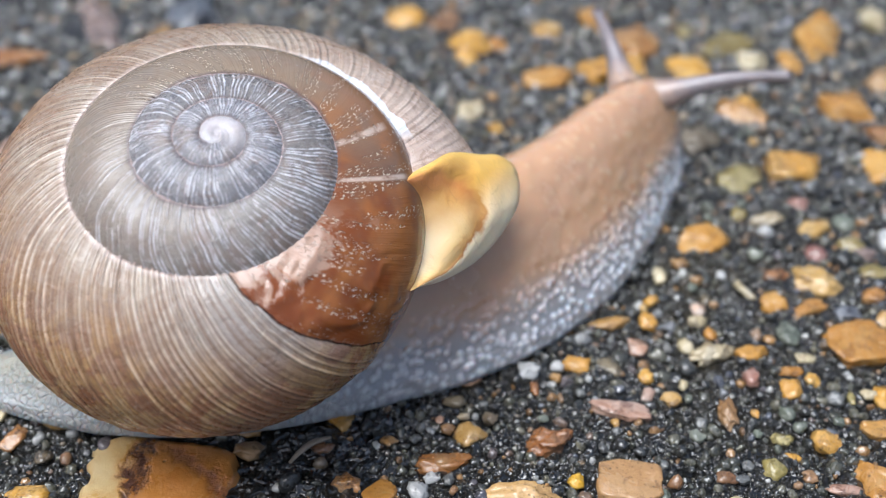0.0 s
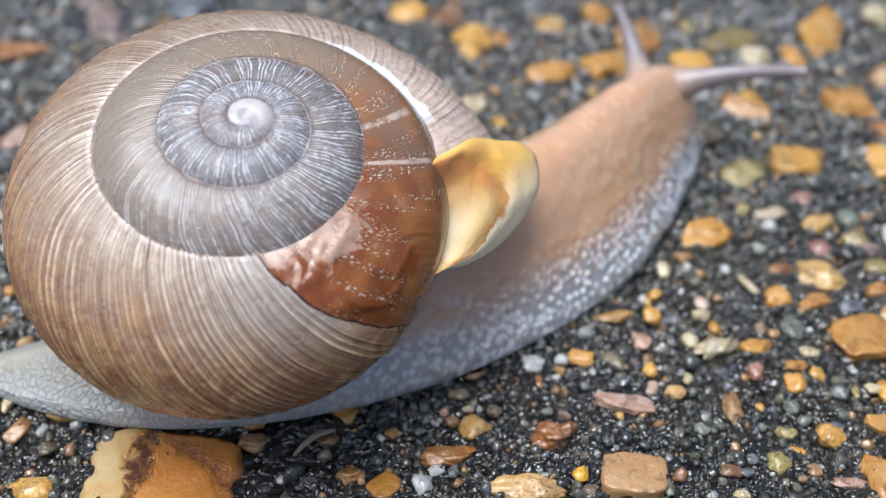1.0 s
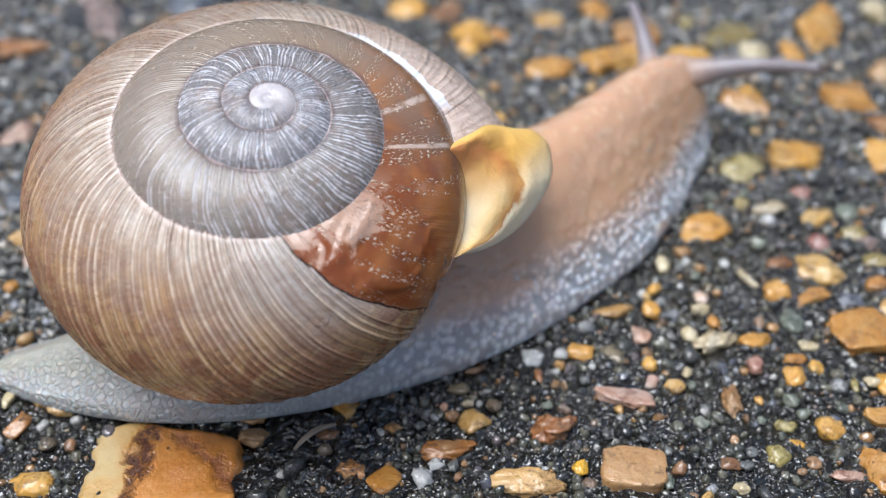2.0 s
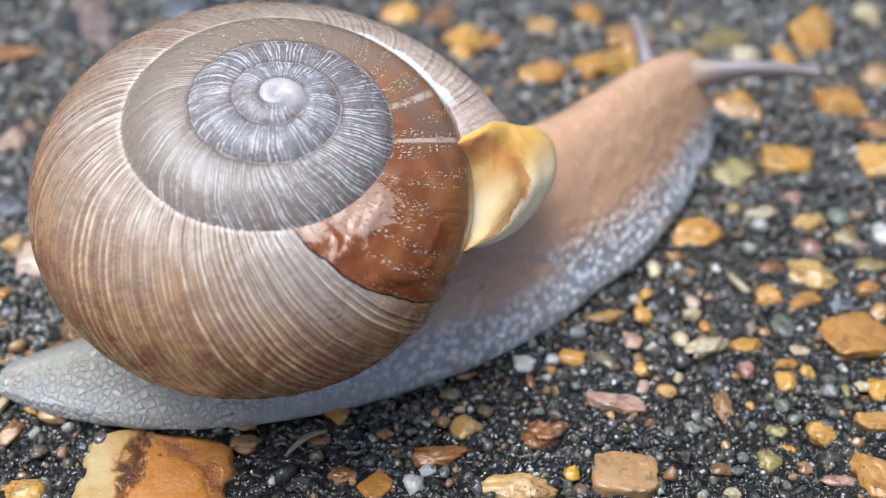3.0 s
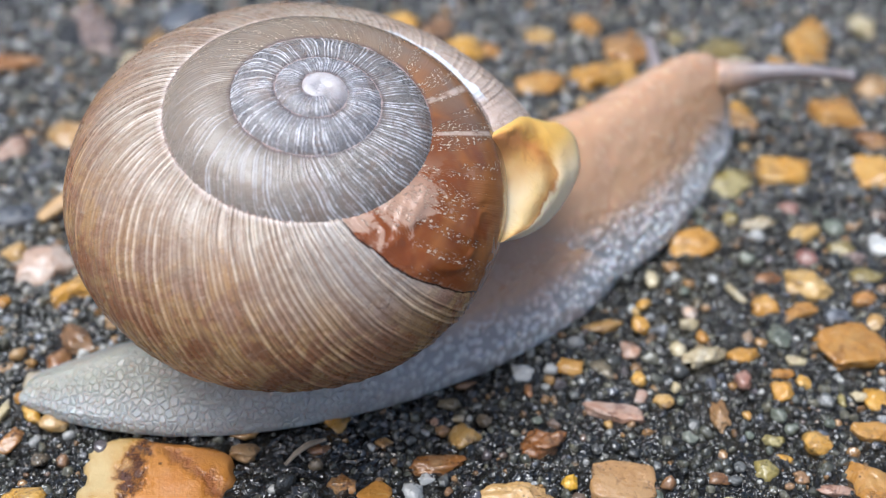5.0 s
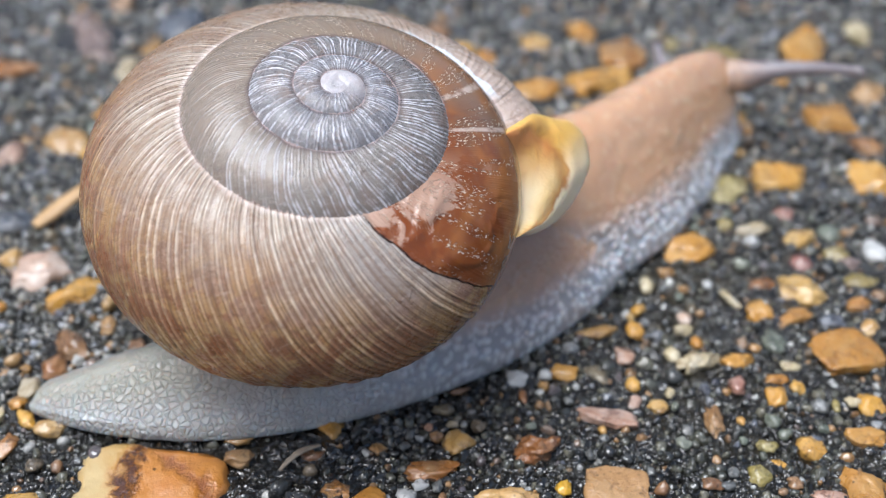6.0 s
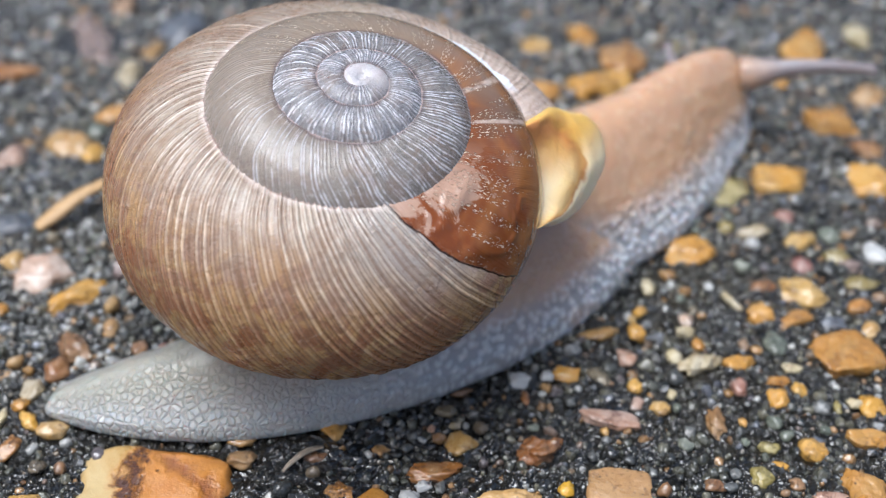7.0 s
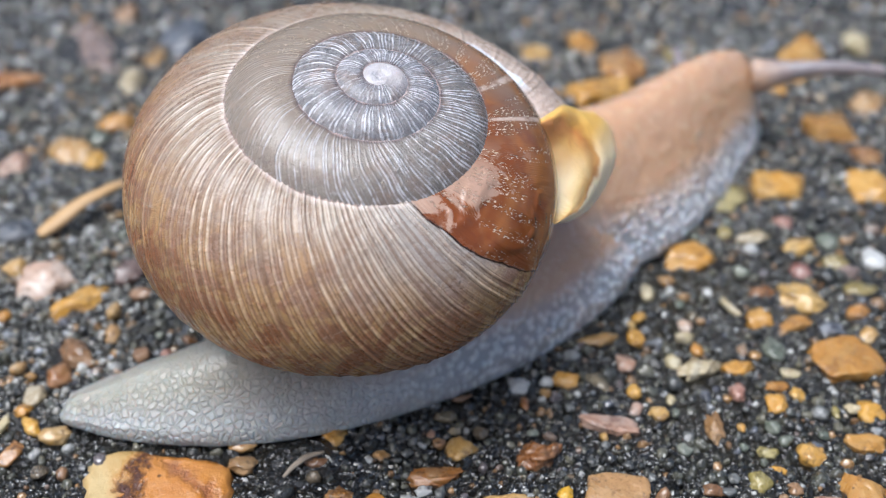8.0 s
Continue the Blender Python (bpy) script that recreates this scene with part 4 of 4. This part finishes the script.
def tube(stations, count, ring, flat=1.0, bumpy=0.0, flare=0.0):
    """Body along stations of x, y, z, half-width, half-height (mm); lies across its own line."""
    st = spline(stations, count)
    verts = []
    for i, (x, y, z, w, h) in enumerate(st):
        d = st[min(i + 1, count - 1), :3] - st[max(i - 1, 0), :3]
        side = np.array([d[1], -d[0], 0])
        side /= np.linalg.norm(side)
        up = np.cross(side, d)
        up /= np.linalg.norm(up)
        for k in range(ring):
            a = 2 * math.pi * k / ring
            c, s = math.cos(a), math.sin(a)
            if flare and c > 0 and s < 0:
                full = min(1.0, max(0.0, (0.84 - i / count) / 0.24))
                c = full * (1 - flare * s * (1 + 0.5 * s * s)) + (1 - full) * c
            else:
                c *= 1 - flare * min(0.0, s)
            s = s if s > 0 else s * flat
            wob = 1 + bumpy * noise.noise(Vector((x * 0.4 + c, y * 0.4 + s, z * 0.4)))
            verts.append((np.array([x, y, z]) + side * w * c * wob + up * h * s * wob) * MM)
    faces = grid_faces(count, ring, True)
    for end, row in ((0, 0), (1, count - 1)):
        verts.append(st[row, :3] * MM)
        c = len(verts) - 1
        for k in range(ring):
            f = (row * ring + k, row * ring + (k + 1) % ring, c)
            faces.append(f if end else f[::-1])
    return verts, faces


def make_neck(parent):
    """Neck, head and the front of the foot as one bell-shaped body that spreads into the sole."""
    # centre x, y, half-width of the sole, height of the back
    st = spline([(-11.5, -12.2, 5.5, 4.0), (-8.2, -10.2, 7.6, 7.5), (-4.0, -8.4, 8.5, 10.2), (0.2, -6.3, 8.6, 10.9), (3.6, -3.9, 8.5, 10.6), (6.8, -1.1, 8.2, 10.2),
                 (9.3, 1.8, 7.7, 9.9), (11.8, 5.1, 7.0, 9.7), (14.4, 8.4, 6.1, 9.5), (16.9, 11.2, 5.0, 9.0), (18.4, 12.9, 3.9, 8.2), (19.3, 14.0, 2.7, 6.8), (19.8, 14.6, 1.0, 4.0)], 360)
    cols = 220
    verts, front, crest, beads = [], [], [], []
    for i, (cx, cy, hw, h) in enumerate(st):
        d = st[min(i + 3, len(st) - 1), :2] - st[max(i - 3, 0), :2]
        d /= np.linalg.norm(d)
        side = np.array([d[1], -d[0]])
        u = i / (len(st) - 1)
        head = min(1.0, max(0.0, (u - 0.6) / 0.3))
        for j in range(cols):
            q = 1 - 2 * j / (cols - 1)
            s = abs(q)
            frill = (0.35 * noise.noise(Vector((u * 9, q, 5))) + 0.12 * noise.noise(Vector((u * 40, q, 8)))) * s ** 4
            skirt = min(1.0, (1 - s) / 0.05) ** 0.5 * 0.85
            bell = max(0.0, 1 - (s / 0.98) ** 2) ** 1.45
            box = max(0.0, 1 - (s / 0.86) ** 3.2) ** 0.8
            bell = bell * (1 - 0.55 * head) + box * 0.55 * head
            z = skirt + max(0.0, h - 0.85) * bell
            x, y = cx + side[0] * (hw * q + frill), cy + side[1] * (hw * q + frill)
            cell = noise.voronoi(Vector((x, y, z)) * 1.65)[0][0]
            pearl = max(0.0, 1 - (cell / 0.56) ** 2)
            bead = pearl * min(1.0, (1 - s) / 0.06) * max(0.0, min(1.0, (s - 0.6) / 0.15))
            beads.append(pearl)
            fold = 0.09 * noise.noise(Vector((x * 0.5, y * 0.5, z * 0.9))) + 0.022 * bell * math.sin(u * 95 + 3 * math.sin(q * 4)) * head
            z += bead * 0.2 + fold * min(1.0, (1 - s) / 0.2)
            x += side[0] * bead * 0.17 * (1 if q > 0 else -1)
            y += side[1] * bead * 0.17 * (1 if q > 0 else -1)
            verts.append((x * MM, y * MM, z * MM + 0.00015))
            front.append(0.42 + 0.58 * u)
            crest.append(1 - s)
        for j in range(cols):
            q = -1 + 2 * j / (cols - 1)
            verts.append(((cx + side[0] * hw * q * 0.985) * MM, (cy + side[1] * hw * q * 0.985) * MM, 0.0001))
            front.append(0.42 + 0.58 * u)
            crest.append(0.0)
            beads.append(0.0)
    ring = cols * 2
    faces = grid_faces(len(st), ring, True)
    faces += [tuple(range(ring))[::-1], tuple((len(st) - 1) * ring + k for k in range(ring))]
    ob = mesh_object("neck", verts, faces, SKIN, parent, "buff stretched neck and head spreading into a grey beaded foot edge")
    attribute(ob, "front", front)
    attribute(ob, "crest", crest)
    attribute(ob, "bead", beads)
    return ob


def make_tentacle(parent, base, tip, thick, label):
    b, t = Vector(base), Vector(tip)
    d = t - b
    pts = []
    for u, w in ((-0.1, 1.9), (0, 1.75), (0.1, 1.45), (0.22, 1.12), (0.36, 0.92), (0.58, 0.72), (0.8, 0.56), (0.92, 0.55), (0.97, 0.62), (0.995, 0.4), (1.0, 0.1)):
        p = d * u
        pts.append((p.x, p.y, p.z + 0.6 * math.sin(math.pi * max(0.0, u)), w * thick, w * thick))
    v, f = tube(pts, 50, 18)
    ob = mesh_object("tentacle", v, f, TENTACLE_SKIN, parent, label)
    attribute(ob, "along", np.append(np.repeat(np.linspace(0, 1, 50), 18), [0, 1]))
    eye = mesh_object("eye", ICO2[0] * 0.0003, ICO2[1], EYE, ob, "dark eye spot")
    eye.location = (d * 0.975 + Vector((0, -0.1, 0.35))) * MM
    return ob


snail = tagged(new("snail"), "brown-shelled land snail crawling over wet gravelly asphalt", "snail")
shell = make_shell(snail)
foot = make_foot(snail)
neck = make_neck(snail)
RIGHT_BASE, RIGHT_TIP = (18.6, 11.6, 7.4), (29.2, 10.6, 10.0)
LEFT_BASE, LEFT_TIP = (15.4, 12.2, 8.4), (13.6, 19.6, 11.2)
right_tentacle = make_tentacle(snail, RIGHT_BASE, RIGHT_TIP, 0.85, "slender grey eye stalk stretched forward")
left_tentacle = make_tentacle(snail, LEFT_BASE, LEFT_TIP, 0.78, "slender grey eye stalk drawn back into the head")

SHELL_ROWS = [
    (0, pose(-0.01335, -0.01618, 0.02244, 17.861, -1.414, 20.511)),
    (0.5, pose(-0.01275, -0.01595, 0.02256, 17.729, -1.014, 20.911)),
    (1, pose(-0.01209, -0.01551, 0.02262, 17.621, -0.757, 21.135)),
    (1.5, pose(-0.01143, -0.01528, 0.02276, 17.308, -0.334, 21.675)),
    (3, pose(-0.00962, -0.01420, 0.02344, 15.766, 0.804, 23.130)),
    (3.5, pose(-0.00903, -0.01384, 0.02363, 15.461, 1.104, 23.769)),
    (4, pose(-0.00844, -0.01363, 0.02380, 15.324, 1.492, 24.654)),
    (4.5, pose(-0.00789, -0.01355, 0.02397, 15.386, 1.614, 25.166)),
    (6, pose(-0.00571, -0.01267, 0.02436, 15.364, 2.306, 26.874)),
    (6.5, pose(-0.00512, -0.01237, 0.02451, 15.046, 2.382, 27.497)),
    (7, pose(-0.00452, -0.01200, 0.02460, 14.752, 2.333, 27.764)),
    (7.5, pose(-0.00387, -0.01179, 0.02472, 14.810, 2.345, 28.216)),
    (8, pose(-0.00335, -0.01140, 0.02484, 14.557, 2.375, 29.004)),
]
TIMES = [t for t, _ in SHELL_ROWS]


def progress(t):
    """How far the snail has crawled, 0 to 1."""
    return float(np.interp(t, TIMES, [(m.translation.x + 0.01335) / 0.01 for _, m in SHELL_ROWS]))


def root_pose(t):
    u = progress(t)
    return pose(0.010 * u, 0.006 * u, 0)


def foot_pose(t):
    return Matrix.Translation(ARC) @ pose(0, 0, 0, 0, 0, 10.0 * progress(t)) @ Matrix.Translation(-ARC)


def neck_pose(t):
    u = progress(t)
    return pose(0.0205 + 0.0100 * u, 0.0120 + 0.0085 * u, 0, 0, 0, -6.5 * u) @ Matrix.Translation((-0.0205, -0.0120, 0))


def motions():
    walk(snail, [(t, root_pose(t)) for t in TIMES])
    for thing, place in ((foot, foot_pose), (neck, neck_pose)):
        walk(thing, [(t, root_pose(t).inverted() @ place(t)) for t in TIMES])
    walk(shell, [(t, root_pose(t).inverted() @ m) for t, m in SHELL_ROWS])
    for t_rows, ob, base in (
            ([(0, 0, 0, 0, 0, 0), (1.5, 5, 0, 0.2, 0, -0.2), (3, 9, 0, 0.3, 0, -0.4), (4.5, 9, -1, 1.6, 0, -0.6), (6, 7, 2, 1.9, 0, -0.7), (8, 7, 3, 2.4, 0, -0.7)], right_tentacle, RIGHT_BASE),
            ([(0, 0, 0, 0, 0, 0), (1.5, 0, -3, 0.0, -0.8, -0.6), (3, 0, -4, -0.3, -1.9, -1.8), (4.5, 0, -5, -0.9, -3.0, -3.2), (6, 0, -6, -1.2, -3.8, -4.0), (8, 0, -6, -1.4, -4.2, -4.4)], left_tentacle, LEFT_BASE)):
        marks = [r[0] for r in t_rows]
        rows = []
        for t in TIMES:
            dip, turn, dx, dy, dz = (float(np.interp(t, marks, [r[k] for r in t_rows])) for k in range(1, 6))
            own = Matrix.Translation((Vector(base) + Vector((dx, dy, dz))) * MM) @ pose(0, 0, 0, 0, dip, turn)
            rows.append((t, root_pose(t).inverted() @ neck_pose(t) @ own))
        walk(ob, rows)


# ---- straw and twig ----
def make_strand(name, points, widths, material, label, category):
    pts = spline([(*p, w, w * 0.5) for p, w in zip(points, widths)], 40)
    v, f = tube(pts.tolist(), 40, 12)
    ob = mesh_object(name, v, f, material)
    return tagged(ob, label, category)


make_strand("dry_leaf_blade", [(-33.9, 4.0, 0.4), (-32.6, 5.1, 0.9), (-30.9, 6.7, 1.6), (-29.4, 7.9, 1.9), (-27.8, 9.5, 1.8), (-24, 12.2, 1.0), (-21, 13.6, 0.4)],
            [0.55, 0.85, 0.75, 0.6, 0.5, 0.4, 0.2], STRAW.m, "curled dry straw-coloured blade lying on the asphalt", "dry leaf")
make_strand("twig", [(-10.3, -22.6, 0.2), (-9.7, -21.8, 0.35), (-8.8, -21.0, 0.45), (-7.7, -20.4, 0.25)], [0.12, 0.2, 0.24, 0.14], BARK.m,
            "tiny curved grey-brown twig on wet asphalt", "twig")


# ---- sand grains and small gravel ----
def scatter(name, count, low, high, area, seed, material, label, clear=0.6, base=ICO2, sink=0.35):
    rng = np.random.default_rng(seed)
    shapes = [stone_shape(rng, base, k) for k in ("round", "rough", "angular", "rough", "round", "angular")]
    cells, verts, faces = {}, [], []
    n = 0
    made = 0
    while made < count and n < count * 6:
        n += 1
        x, y = rng.uniform(area[0], area[1]), rng.uniform(area[2], area[3])
        size = low + (high - low) * rng.random() ** 2.2
        if any((x - a) ** 2 + (y - b) ** 2 < (d * 0.5 + c * 0.4 + size * clear * 0.4) ** 2 for a, b, c, d in PLACED):
            continue
        if ((x + 10.2) / 6.0) ** 2 + ((y + 22.5) / 4.6) ** 2 < 1 and rng.random() < 0.85:
            continue
        key = (int(x / high), int(y / high))
        near = [q for i in (-1, 0, 1) for j in (-1, 0, 1) for q in cells.get((key[0] + i, key[1] + j), ())]
        if any((x - a) ** 2 + (y - b) ** 2 < (clear * (size + s) / 2) ** 2 for a, b, s in near):
            continue
        cells.setdefault(key, []).append((x, y, size))
        v = shapes[rng.integers(len(shapes))]
        t = rng.uniform(0, 2 * math.pi)
        c, s = math.cos(t), math.sin(t)
        k = size / 2 * rng.uniform(0.75, 1.25, 3)
        v = v * k
        v = np.stack([v[:, 0] * c - v[:, 1] * s + x, v[:, 0] * s + v[:, 1] * c + y, v[:, 2] + size * (0.5 - sink)], 1) * MM
        v[:, 2] += relief(x * MM, y * MM)
        o = made * len(v)
        verts.append(v)
        faces += [(a + o, b + o, d + o) for a, b, d in base[1]]
        made += 1
    ob = mesh_object(name, np.concatenate(verts), faces, material, ground)
    return tagged(ob, label, kind="stuff")


def loose_gravel(count, area, seed):
    """Small stones, each an object of its own; alike ones share a mesh."""
    rng = np.random.default_rng(seed)
    colours = ["basalt", "basalt", "grey", "green", "basalt", "brown", "umber", "basalt", "green", "basalt", "tan", "basalt"]
    shapes = []
    for colour in colours:
        for kind in ("round", "rough", "angular"):
            me = bpy.data.meshes.new("gravel")
            v = stone_shape(rng, ICO2, kind) * (0.5 * MM, 0.42 * MM, 0.38 * MM)
            me.from_pydata([tuple(p) for p in v], [], ICO2[1])
            me.polygons.foreach_set("use_smooth", [True] * len(me.polygons))
            me.materials.append(STONE[colour])
            shapes.append(me)
    made = 0
    while made < count:
        x, y = rng.uniform(area[0], area[1]), rng.uniform(area[2], area[3])
        size = 0.75 + 1.0 * rng.random() ** 2
        if any((x - a) ** 2 + (y - b) ** 2 < (c + size * 0.5) ** 2 for a, b, c, d in PLACED):
            continue
        ob = new("gravel", shapes[rng.integers(len(shapes))])
        ob.parent = ground
        ob.matrix_basis = pose(x * MM, y * MM, -0.06 * size * MM, 0, 0, rng.uniform(0, 360)) @ Matrix.Diagonal((size, size, size, 1))
        PLACED.append((x, y, size / 2, size / 2))
        made += 1


loose_gravel(290, (-33, 40, -27, 24), 31)
scatter("small_gravel", 600, 0.75, 2.0, (-58, 60, -32, 62), 5, GRAINS, "small wet grey and brown gravel", 0.95, ICO3, 0.66)
scatter("sand_grains", 9000, 0.4, 1.15, (-48, 50, -30, 44), 6, GRAINS, "coarse wet sand grains", 0.74, ICO2, 0.52)
scatter("fine_sand", 9000, 0.14, 0.42, (-31, 44, -27.5, 14), 9, FINE_SAND, "fine wet sand in the dark binder", 0.9, ICO1, 0.5)
# pale grains added far off and at the left to paint in sky sheen
scatter("silt_grains", 6500, 0.3, 1.0, (-58, 60, 9, 60), 21, SHEEN_GRIT, "added pale grains that stand in for sky sheen on wet asphalt", 0.8, ICO1, 0.5)
scatter("silt_grains", 1500, 0.3, 0.9, (-50, -24, -16, 9), 22, SHEEN_GRIT, "added pale grains that stand in for sky sheen on wet asphalt", 0.8, ICO1, 0.5)
scatter("far_sand_grains", 1500, 0.7, 1.6, (-75, 75, 40, 80), 8, GRAINS, "coarse wet sand grains", 0.8, ICO1, 0.4)

motions()
